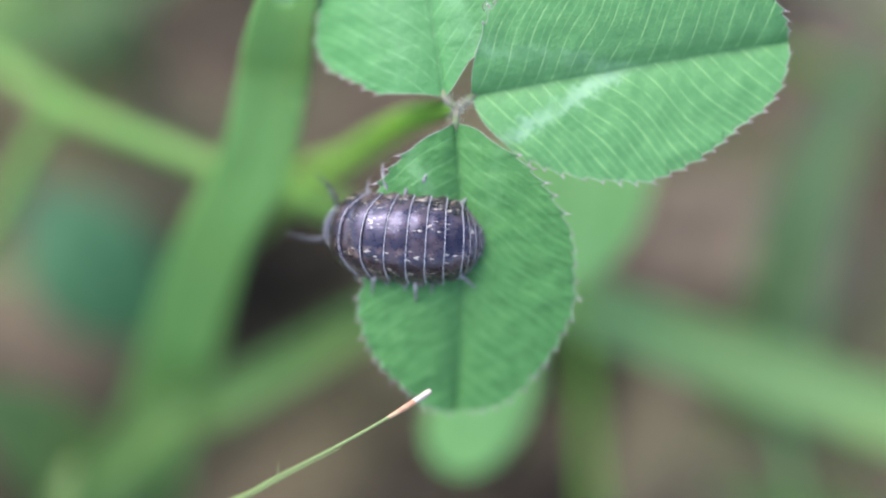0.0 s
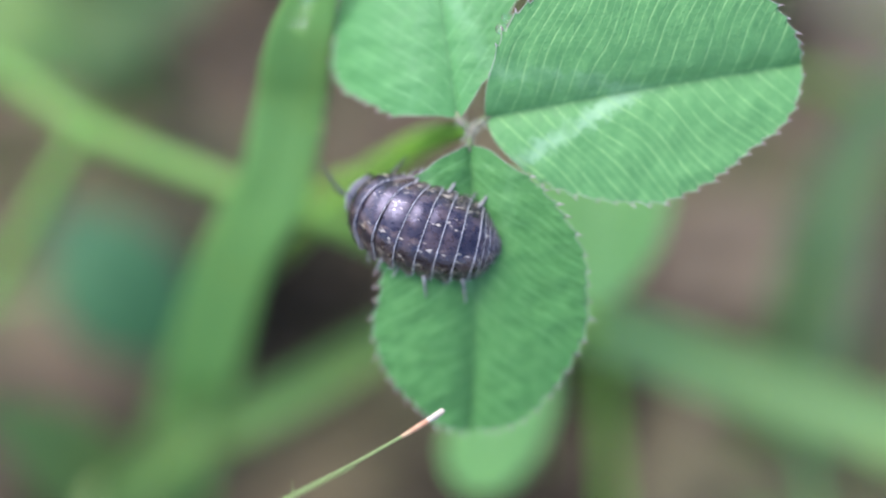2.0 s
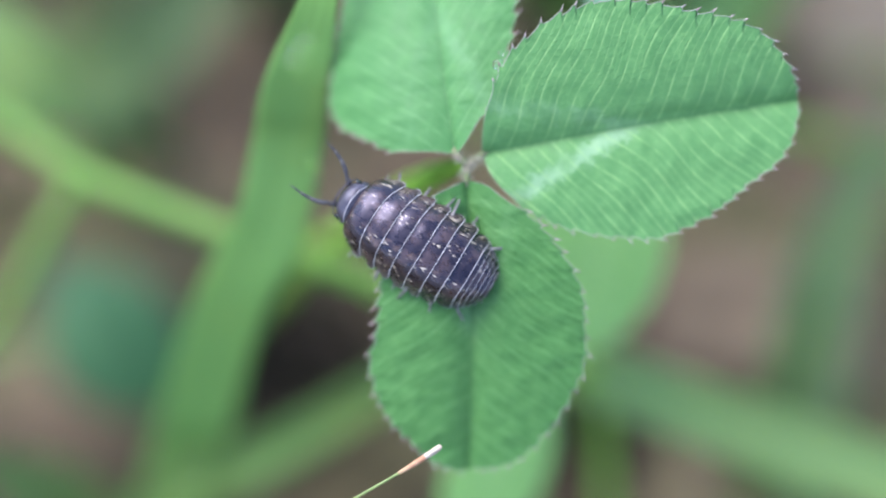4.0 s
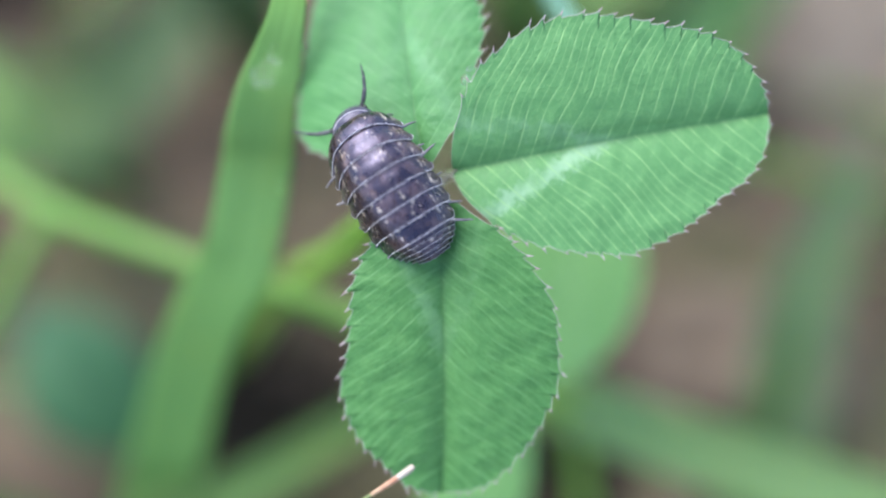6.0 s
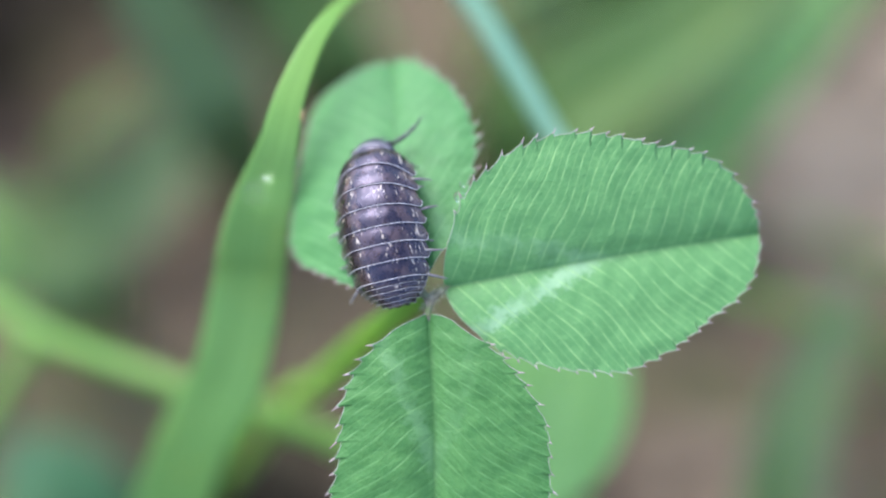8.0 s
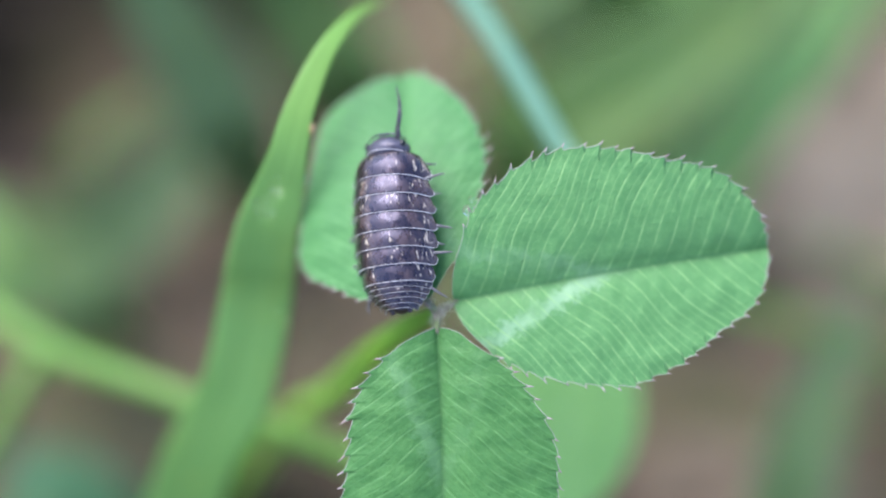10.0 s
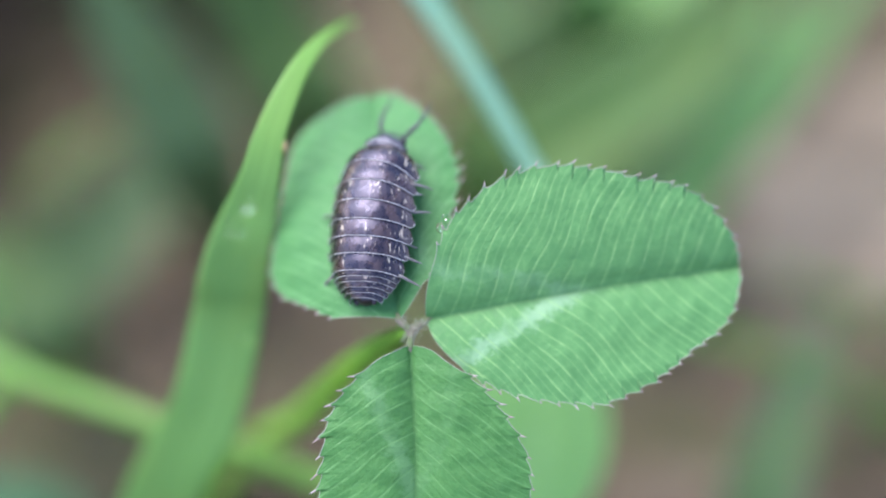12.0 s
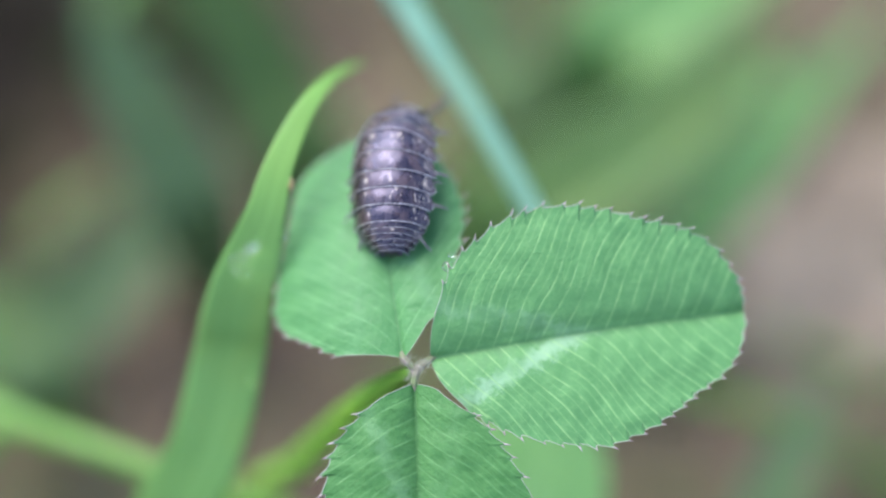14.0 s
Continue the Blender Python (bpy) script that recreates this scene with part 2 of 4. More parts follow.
M_CLOD = plain_material("soil crumb", (0.045, 0.032, 0.025), (0.17, 0.125, 0.10), 240.0, 0.9, 0.2, 0.0, 0.001)
M_LITTER = plain_material("dead leaf litter", (0.245, 0.185, 0.128), (0.39, 0.305, 0.228), 180.0, 0.8, 0.2, 0.15, 0.0005)
# darker litter colour, for the leaves with y under 40
M_LITTER_DARK = plain_material("darker dead leaf", (0.125, 0.093, 0.065), (0.215, 0.164, 0.118), 180.0, 0.8, 0.2, 0.15, 0.0005)
M_SHELL = shell_material("glossy slate armour")
M_RIM = plain_material("pale plate margin", (0.40, 0.37, 0.40), (0.60, 0.56, 0.60), 1200.0, 0.4)
M_HEAD = plain_material("slate head armour", (0.028, 0.026, 0.040), (0.06, 0.055, 0.08), 1800.0, 0.34, 0.6, tint=(0.86, 0.82, 1.0))
M_EYE = plain_material("black eye", (0.006, 0.006, 0.008), (0.012, 0.012, 0.014), 4000.0, 0.15, 0.6)
M_LEG = plain_material("grey leg", (0.12, 0.105, 0.115), (0.28, 0.26, 0.26), 1300.0, 0.45)
M_FEELER = plain_material("dark grey feeler", (0.025, 0.022, 0.03), (0.08, 0.075, 0.085), 1500.0, 0.4)


def water_material():
    """Clear water, which bends a part of the light that goes through it."""
    k = Nodes("water")
    glass = k.n.new("ShaderNodeBsdfGlass")
    glass.inputs["IOR"].default_value = 1.33
    glass.inputs["Roughness"].default_value = 0.02
    clear = k.n.new("ShaderNodeBsdfTransparent")
    m = k.n.new("ShaderNodeMixShader")
    m.inputs[0].default_value = 0.65
    k.l.new(clear.outputs[0], m.inputs[1])
    k.l.new(glass.outputs[0], m.inputs[2])
    k.l.new(m.outputs[0], k.out.inputs["Surface"])
    return k.mat


M_WATER = water_material()

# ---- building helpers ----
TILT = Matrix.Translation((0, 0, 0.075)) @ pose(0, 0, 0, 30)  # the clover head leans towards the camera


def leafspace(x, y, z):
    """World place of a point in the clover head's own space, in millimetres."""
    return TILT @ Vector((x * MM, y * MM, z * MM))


def ground_at(x, y, z=0.0):
    return Vector((x * MM, y * MM, z * MM))


def thing(name, at, label, category, group="", kind=""):
    e = new(name)
    e.empty_display_size = 0.005
    e.location = at
    return tagged(e, label, category, group, kind)


def part(name, bm, material, parent=None, label="", smooth=True, shift=True):
    """Links a bmesh as one mesh object; with shift its points are in the world and move into the parent's space."""
    if parent is not None and shift:
        base = Vector((0, 0, 0))
        p = parent
        while p is not None:
            base += p.location
            p = p.parent
        bmesh.ops.translate(bm, verts=bm.verts, vec=-base)
    bmesh.ops.recalc_face_normals(bm, faces=bm.faces)
    me = bpy.data.meshes.new(name)
    for f in bm.faces:
        f.smooth = smooth
    bm.to_mesh(me)
    bm.free()
    me.materials.append(material)
    ob = new(name, me)
    ob.parent = parent
    if label:
        tagged(ob, label)
    return ob


def spline(points, n):
    """n points on a smooth curve through the given ones, evenly by index."""
    p = [Vector(q) for q in points]
    p = [p[0] * 2 - p[1], *p, p[-1] * 2 - p[-2]]
    out = []
    for i in range(n):
        f = i / (n - 1) * (len(p) - 3)
        k = min(int(f), len(p) - 4)
        t = f - k
        a, b, c, d = p[k:k + 4]
        out.append(0.5 * ((2 * b) + (c - a) * t + (2 * a - 5 * b + 4 * c - d) * t * t + (3 * b - a - 3 * c + d) * t ** 3))
    return out


def table(values, f):
    """Value at f (0 to 1) of an evenly spaced table."""
    return float(np.interp(f * (len(values) - 1), range(len(values)), values))


def skin(bm, rings, closed=True, caps=True, uvs=None):
    """Faces between rings of vertices; uvs gives each ring's coordinates."""
    layer = bm.loops.layers.uv.verify()
    n = len(rings[0])
    for i in range(len(rings) - 1):
        for j in range(n if closed else n - 1):
            k = (j + 1) % n
            f = bm.faces.new((rings[i][j], rings[i][k], rings[i + 1][k], rings[i + 1][j]))
            if uvs:
                for loop, (a, b) in zip(f.loops, ((i, j), (i, j + 1), (i + 1, j + 1), (i + 1, j))):
                    loop[layer].uv = uvs(a, b)
    if caps and closed:
        bm.faces.new(rings[0][::-1])
        bm.faces.new(rings[-1])


def tube(bm, points, radii, n=24, sides=10, bumpy=0.0):
    """A round stalk through the points (metres), radii in millimetres."""
    path = spline(points, n)
    rings, lengths, total = [], [], 0.0
    side = Vector((1, 0.13, 0.21))
    for i, q in enumerate(path):
        t = (path[min(i + 1, n - 1)] - path[max(i - 1, 0)]).normalized()
        side = (side - t * side.dot(t)).normalized()
        other = t.cross(side)
        r = table(radii, i / (n - 1)) * MM
        total += (q - path[i - 1]).length / MM if i else 0.0
        lengths.append(total)
        ring = []
        for j in range(sides):
            a = 2 * math.pi * j / sides
            rr = r * (1 + bumpy * noise.noise(q * 900 + Vector((math.cos(a), math.sin(a), 0))))
            ring.append(bm.verts.new(q + (side * math.cos(a) + other * math.sin(a)) * rr))
        rings.append(ring)
    skin(bm, rings, uvs=lambda a, b: (lengths[a], 2.0 * b / sides))


def ribbon(bm, points, widths, facing=(0, -0.5, 0.87), n=40, fold=0.25, thick=0.22, twist=0.0, across=9, wave=0.0):
    """A grass blade: a channelled strip with thickness; widths in millimetres, facing is the way its face looks."""
    path = spline(points, n)
    up = Vector(facing).normalized()
    tops, unders, lengths, total = [], [], [], 0.0
    for i, q in enumerate(path):
        f = i / (n - 1)
        t = (path[min(i + 1, n - 1)] - path[max(i - 1, 0)]).normalized()
        side = t.cross(up)
        if side.length < 0.05:
            side = t.cross(Vector((1, 0, 0)))
        side.normalize()
        side.rotate(Matrix.Rotation(radians(twist) * f, 3, t))
        face = side.cross(t).normalized()
        half = max(table(widths, f) / 2, 0.03) * MM
        total += (q - path[i - 1]).length / MM if i else 0.0
        lengths.append(total)
        top, under = [], []
        for j in range(across):
            v = 2 * j / (across - 1) - 1
            h = fold * half * abs(v) ** 1.6 + wave * MM * math.sin(total * 0.35 + 2 * v) * v * v
            p = q + side * half * v + face * h
            th = thick * MM * (0.35 + 0.65 * (1 - v * v)) / 2
            top.append(bm.verts.new(p + face * th))
            under.append(bm.verts.new(p - face * th))
        tops.append(top)
        unders.append(under)
    rings = [a + b[::-1] for a, b in zip(tops, unders)]
    n2 = 2 * across

    def uv(a, b):
        k = b % n2
        k = k if k < across else n2 - 1 - k
        return lengths[a], (2 * k / (across - 1) - 1) * table(widths, a / (n - 1)) / 2

    skin(bm, rings, uvs=uv)


def blob(bm, centre, size, seed=0, rough=0.25, level=2):
    """An uneven lump; size in metres."""
    made = bmesh.ops.create_icosphere(bm, subdivisions=level, radius=1.0)["verts"]
    for v in made:
        d = 1 + rough * noise.noise(v.co * 1.7 + Vector((seed * 3.1, seed * 1.7, 0)))
        v.co = Vector(centre) + Vector((v.co.x * size[0], v.co.y * size[1], v.co.z * size[2])) * d


# ---- ground ----
def soil_height(x, y):
    near = math.exp(-(x * x + y * y) / 0.5)
    h = 0.005 * noise.noise(Vector((x * 14, y * 14, 0))) + 0.0022 * noise.noise(Vector((x * 55, y * 55, 4)))
    for a, b, r in HOLLOWS:
        d = ((x / MM - a) ** 2 + (y / MM - b) ** 2) / (r * r)
        h -= 0.012 * math.exp(-d * 1.2)
    return h * near + 0.0009 * noise.noise(Vector((x * 190, y * 190, 9))) * near


def build_ground():
    bm = bmesh.new()
    n = 150
    line = [0.13 * math.sinh(7.0 * (2 * i / (n - 1) - 1)) / math.sinh(1.6) for i in range(n)]
    verts = [[bm.verts.new((x, y + 0.03, soil_height(x, y + 0.03))) for x in line] for y in line]
    for i in range(n - 1):
        for j in range(n - 1):
            bm.faces.new((verts[i][j], verts[i][j + 1], verts[i + 1][j + 1], verts[i + 1][j]))
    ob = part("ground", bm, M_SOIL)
    return tagged(ob, "damp brown soil with crumbs and moss", "ground", kind="structure")


def build_crumbs():
    rng = random.Random(5)
    bm = bmesh.new()
    for i in range(420):
        x, y = rng.gauss(0.0, 0.06), rng.gauss(0.04, 0.06)
        r = rng.uniform(0.6, 2.6) * MM
        blob(bm, (x, y, soil_height(x, y) + r * 0.35), (r, r * rng.uniform(0.7, 1.1), r * 0.75), i, 0.5, 1)
    ob = part("soil_crumbs", bm, M_CLOD)
    tagged(ob, "loose crumbs of brown soil on the ground", "soil", kind="stuff")


def build_litter():
    """Flat bits of dead leaf on the soil."""
    rng = random.Random(12)
    spots = [(31, 12, 24, 20), (42, 9, 18, 75), (54, 56, 40, 80), (58, 50, 30, 15), (66, 38, 26, 60), (47, 31, 18, 100), (65, 70, 20, 60), (18, -27, 12, 30), (45, 53, 30, 35), (48, 43, 24, 100)]
    for x, y, size, turn in spots:
        at = ground_at(x, y)
        at.z = soil_height(at.x, at.y) + 0.0022
        t = thing("dead_leaf", at, "curled greyish brown dead leaf lying on the soil", "dead leaf", "leaf litter")
        a = radians(turn)
        along = Vector((math.cos(a), math.sin(a), 0.05))
        bm = bmesh.new()
        pts = [at + along * size * MM * f + Vector((0, 0, 0.0016 * math.cos(f * 3 + x))) for f in (-0.5, -0.2, 0.15, 0.5)]
        ribbon(bm, pts, (0.5, size * 0.45, size * 0.62, size * 0.5, size * 0.2, 0.3), (0.1, 0, 1), 24, 0.12 + 0.1 * rng.random(), 0.3, rng.uniform(-20, 20), 9, 0.5)
        part("blade", bm, M_LITTER_DARK if y < 40 else M_LITTER, t)
        bm = bmesh.new()
        tube(bm, [p + Vector((0, 0, 0.0003)) for p in pts], [0.02 * size, 0.02 * size, 0.015 * size, 0.008 * size], 16, 6)
        part("midrib", bm, M_CLOD, t)
        bm = bmesh.new()
        tube(bm, [pts[0], pts[0] - along * size * 0.1 * MM, pts[0] - along * size * 0.22 * MM - Vector((0, 0, 0.001))], (0.02 * size, 0.018 * size, 0.02 * size), 8, 6)
        part("stalk", bm, M_CLOD, t)


build_ground()
build_crumbs()
build_litter()


# ---- the clover ----
def half_width(edge, s):
    """A leaflet's half width at s, by a table that is spaced like the cosine, so that both ends come out round."""
    f = math.acos(1 - 2 * min(max(s, 0.0), 1.0)) / math.pi * (len(edge) - 1)
    k = min(int(f), len(edge) - 2)
    t = f - k
    a, b = edge[k], edge[k + 1]
    before = edge[k - 1] if k else -b
    after = edge[k + 2] if k + 2 < len(edge) else -a
    return max(0.0, 0.5 * (2 * a + (b - before) * t + (2 * before - 5 * a + 4 * b - after) * t * t + (3 * a - before - 3 * b + after) * t ** 3))


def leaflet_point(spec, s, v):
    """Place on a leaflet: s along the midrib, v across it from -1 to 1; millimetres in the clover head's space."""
    base, tip = Vector(spec["base"]), Vector(spec["tip"])
    axis = tip - base
    size = axis.length
    axis /= size
    up = Vector(spec.get("up", (0, 0, 1)))
    side = up.cross(axis).normalized()
    up = axis.cross(side)
    edge, fold, bend = spec["left"] if v >= 0 else spec["right"]
    w = half_width(edge, s) * v * (1 + 0.022 * noise.noise(Vector((s * 9, 4 if v >= 0 else 11, spec["seed"]))) + 0.012 * noise.noise(Vector((s * 34, 4 if v >= 0 else 11, spec["seed"]))))
    aw = abs(w)
    rough = spec.get("lumpy", 1.0)
    lump = rough * 0.16 * noise.noise(Vector((s * size * 0.55, w * 0.5, spec["seed"]))) + rough * 0.04 * noise.noise(Vector((s * size * 1.4, w * 1.2, spec["seed"])))
    run = s * size - spec.get("slant", 0.56) * aw + 0.4 * noise.noise(Vector((s * 6, w * 0.3, spec["seed"] + 5)))
    lump += spec.get("pleat", 0.004) * math.cos(2 * math.pi * run / 1.12) * min(aw / 1.0, 1.0)
    h = fold * 2.2 * (1 - math.exp(-aw / 1.1)) + fold * 0.45 * aw - bend * aw * aw + spec["arch"] * 4 * s * (1 - s) + spec["droop"] * s * s + lump
    sway = spec.get("sway", 0.0) * math.sin(math.pi * s)
    return base + axis * (s * size) + side * (w + sway) + up * h, (s * size, w)


def margin_plan(spec, sign):
    """Teeth along one margin: places along it, arc lengths, outward ways and the list of (arc length, size)."""
    key = "plan%d" % sign
    if key in spec:
        return spec[key]
    steps = 500
    s = [0.5 - 0.5 * math.cos(math.pi * (0.01 + 0.98 * i / steps)) for i in range(steps + 1)]
    edge = [leaflet_point(spec, q, sign)[0] for q in s]
    arc = [0.0]
    for i in range(steps):
        arc.append(arc[-1] + (edge[i + 1] - edge[i]).length)
    ways = []
    for i in range(steps + 1):
        along = (edge[min(i + 1, steps)] - edge[max(i - 1, 0)]).normalized()
        out = edge[i] - leaflet_point(spec, min(s[i], 0.93), 0)[0]
        out = (out - along * out.dot(along)).normalized()
        ways.append((out, along))
    rng = random.Random(int(spec["seed"] * 10) + sign)
    teeth, at = [], arc[-1] * spec.get("bare", 0.16)
    while at < arc[-1] * 0.985:
        size = rng.uniform(0.24, 0.46) * spec.get("spiny", (1, 1))[0 if sign > 0 else 1] * (1.1 - 0.35 * at / arc[-1])
        teeth.append((at, size))
        at += rng.uniform(0.95, 1.6) * (1.25 - 0.4 * at / arc[-1])
    spec[key] = (s, arc, ways, teeth)
    return spec[key]


def margin_shift(spec, s, sign):
    """How far the toothed margin stands out at s."""
    places, arc, ways, teeth = margin_plan(spec, sign)
    a = float(np.interp(s, places, arc))
    out, along = ways[min(int(np.searchsorted(places, s)), len(ways) - 1)]
    last = teeth[0][0] - 1.2
    for at, size in teeth:
        if last < a <= at:
            f = (a - last) / (at - last)
            return (out + along * 0.7) * size * f ** 3
        if at < a < at + 0.09:
            return (out + along * 0.7) * size * (1 - (a - at) / 0.09)
        last = at
    return Vector((0, 0, 0))


def build_leaflet(name, parent, spec, material, label, teeth=True, ns=72, nv=22):
    bm = bmesh.new()
    uv = bm.loops.layers.uv.verify()
    coords = {}
    top, low = [], []
    if teeth:
        # rows evenly spaced along the margin
        ns = 300
        places, arc = margin_plan(spec, 1)[:2]
        rows = [float(np.interp(arc[-1] * i / ns, arc, places)) for i in range(ns + 1)]
    else:
        rows = [min(max(0.5 - 0.5 * math.cos(math.pi * i / ns), 0.0008), 0.9992) for i in range(ns + 1)]
    for s in rows:
        a, b = [], []
        shift = {k: margin_shift(spec, s, k) if teeth else None for k in (1, -1)}
        for j in range(-nv, nv + 1):
            v = math.sin(0.5 * math.pi * j / nv)
            p, c = leaflet_point(spec, s, v)
            if teeth and abs(v) > 0.8:
                p = p + shift[1 if v > 0 else -1] * abs(v) ** 14
            va = bm.verts.new(leafspace(*p))
            vb = bm.verts.new(leafspace(p.x, p.y, p.z - 0.13 * (1 - 0.6 * abs(v))))
            coords[va] = coords[vb] = c
            a.append(va)
            b.append(vb)
        top.append(a)
        low.append(b)
    m = 2 * nv
    for grid in (top, low):
        for i in range(ns):
            for j in range(m):
                bm.faces.new((grid[i][j], grid[i][j + 1], grid[i + 1][j + 1], grid[i + 1][j]))
    for i in range(ns):
        for j in (0, m):
            bm.faces.new((top[i][j], top[i + 1][j], low[i + 1][j], low[i][j]))
    for i in (0, ns):
        for j in range(m):
            bm.faces.new((top[i][j], top[i][j + 1], low[i][j + 1], low[i][j]))
    for f in bm.faces:
        for loop in f.loops:
            loop[uv].uv = coords[loop.vert]
    ob = part(name, bm, material, parent, label)
    if teeth:
        # a thin pale rim along the whole toothed margin
        bm = bmesh.new()
        for sign in (-1, 1):
            line = [leafspace(*(leaflet_point(spec, s, sign)[0] + margin_shift(spec, s, sign))) for s in rows]
            tube(bm, line, (0.02, 0.034, 0.036, 0.04, 0.03), len(line), 5)
        part("rim", bm, M_TEETH, ob, "thin pale leaf rim")
        # each tooth ends in a purplish point
        rng = random.Random(int(spec["seed"]))
        for sign in (-1, 1):
            places, arc, ways, plan = margin_plan(spec, sign)
            for at, size in plan:
                s = float(np.interp(at, arc, places))
                p = leaflet_point(spec, s, sign)[0] + margin_shift(spec, s, sign)
                out, along = ways[min(int(np.searchsorted(places, s)), len(ways) - 1)]
                way = (out + along * 0.9 + Vector((0, 0, rng.uniform(-0.1, 0.4)))).normalized()
                bm = bmesh.new()
                tube(bm, [leafspace(*(p - way * size * 0.55)), leafspace(*(p - way * size * 0.1)), leafspace(*(p + way * size * rng.uniform(0.35, 0.8)))], (0.085, 0.07, 0.015), 5, 5)
                part("tooth", bm, M_SPINE, ob)
    return ob


CLOVER_BASE = ground_at(-27, 14)
RIGHT = dict(base=(0.82, 0.96, -1), tip=(25.13, 4.86, -2.2),
             left=((0, 2.13, 4.26, 6.65, 8.17, 9.21, 9.7, 9.58, 8.69, 7.79, 7.01, 5.89, 3.98, 1.9, 0), 0.38, 0.014),
             right=((0, 1.51, 3.06, 4.69, 6.2, 7.36, 8.13, 8.55, 8.01, 6.83, 5.46, 4.46, 3.03, 1.18, 0), 0.36, 0.008),
             arch=0.5, droop=-0.4, seed=3.0, sway=0.25, lumpy=1.05, spiny=(1.25, 1.0))
FRONT = dict(base=(-0.4, -0.95, 0), tip=(-0.4, -23.88, 0.2),
             left=((0, 1.45, 2.56, 4.46, 6.1, 7.6, 8.46, 8.63, 8.59, 7.84, 6.68, 5.24, 3.85, 1.79, 0), 0.34, 0.02),
             right=((0, 0.97, 2.7, 4.27, 5.77, 6.71, 6.9, 7.35, 7.81, 7.36, 6.27, 4.43, 2.93, 1.4, 0), 0.38, 0.032),
             arch=0.6, droop=-0.3, seed=8.0, sway=0.35, lumpy=1.15, pleat=0.0, slant=0.7, spiny=(1.1, 1.45))
REAR = dict(base=(-1.29, 1.06, -0.5), tip=(-3.39, 19.4, -7.8),
            left=((0, 1.35, 4.7, 6.37, 8.3, 9.3, 8.98, 8.42, 7.86, 7.31, 6.71, 5.74, 3.61, 1.8, 0), 0.12, 0.055),
            right=((0, 0.53, 1.25, 2.24, 3.53, 4.21, 5.28, 5.88, 5.99, 5.47, 4.64, 3.37, 2.22, 1.11, 0), 0.34, 0.03),
            arch=0.8, droop=-2.0, seed=14.0, sway=0.3, spiny=(0.8, 1.5))


def build_clover():
    t = thing("clover", CLOVER_BASE, "three-leaved white clover with toothed bright green leaflets", "clover plant")
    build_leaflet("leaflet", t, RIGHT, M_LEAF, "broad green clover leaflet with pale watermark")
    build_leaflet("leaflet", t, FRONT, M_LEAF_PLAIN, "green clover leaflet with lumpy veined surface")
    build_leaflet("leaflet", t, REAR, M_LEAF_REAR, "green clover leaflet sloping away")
    bm = bmesh.new()
    tube(bm, [leafspace(*p) for p in ((-0.39, 0.1, -1), (-1.14, -0.35, -3), (-2.99, -1.78, -9), (-5.36, -3.94, -16), (-7.99, -6.8, -23), (-10.86, -9.65, -29), (-14.45, -12.13, -35))] + [CLOVER_BASE - Vector((0, 0, 0.003))],
         (0.4, 0.7, 1.05, 1.2, 1.2, 1.1, 1.1, 1.2), 50, 12)
    part("stalk", bm, M_PETIOLE, t, "smooth yellow green leaf stalk")
    # the joint where the three short stalks meet
    bm = bmesh.new()
    blob(bm, leafspace(-0.35, 0.05, -0.55), (0.38 * MM, 0.42 * MM, 0.36 * MM), 2, 0.3, 3)
    part("joint", bm, M_HUB, t, "pale hairy joint of the leaflets")
    for spec in (RIGHT, FRONT, REAR):
        p = leaflet_point(spec, 0.05, 0.0)[0]
        q = leaflet_point(spec, 0.004, 0.0)[0]
        bm = bmesh.new()
        tube(bm, [leafspace(-0.35, 0.05, -0.45), leafspace(*q.lerp(Vector((-0.35, 0.05, -0.4)), 0.45)), leafspace(q.x, q.y, q.z - 0.05), leafspace(p.x, p.y, p.z - 0.4)], (0.3, 0.3, 0.28, 0.06), 14, 10, 0.5)
        part("leaflet_stalk", bm, M_HUB, t)
    rng = random.Random(4)
    bm = bmesh.new()
    for i in range(170):
        a, b = rng.uniform(0, 6.28), rng.uniform(-0.3, 1.2)
        way = Vector((math.cos(a) * math.cos(b), math.sin(a) * math.cos(b), math.sin(b)))
        k = rng.choice(((-0.35, 0.05, -0.45), (0.3, 0.5, -0.4), (-0.45, -0.6, -0.3), (-0.8, 0.7, -0.5)))
        p = Vector(k) + way * 0.3
        tube(bm, [leafspace(*p), leafspace(*(p + way * 0.22 + Vector((0, 0, 0.05)))), leafspace(*(p + way * rng.uniform(0.35, 0.6)))], (0.011, 0.009, 0.004), 4, 4)
    part("hairs", bm, M_HAIR, t, "fine white hairs at the leaf joint")


build_clover()


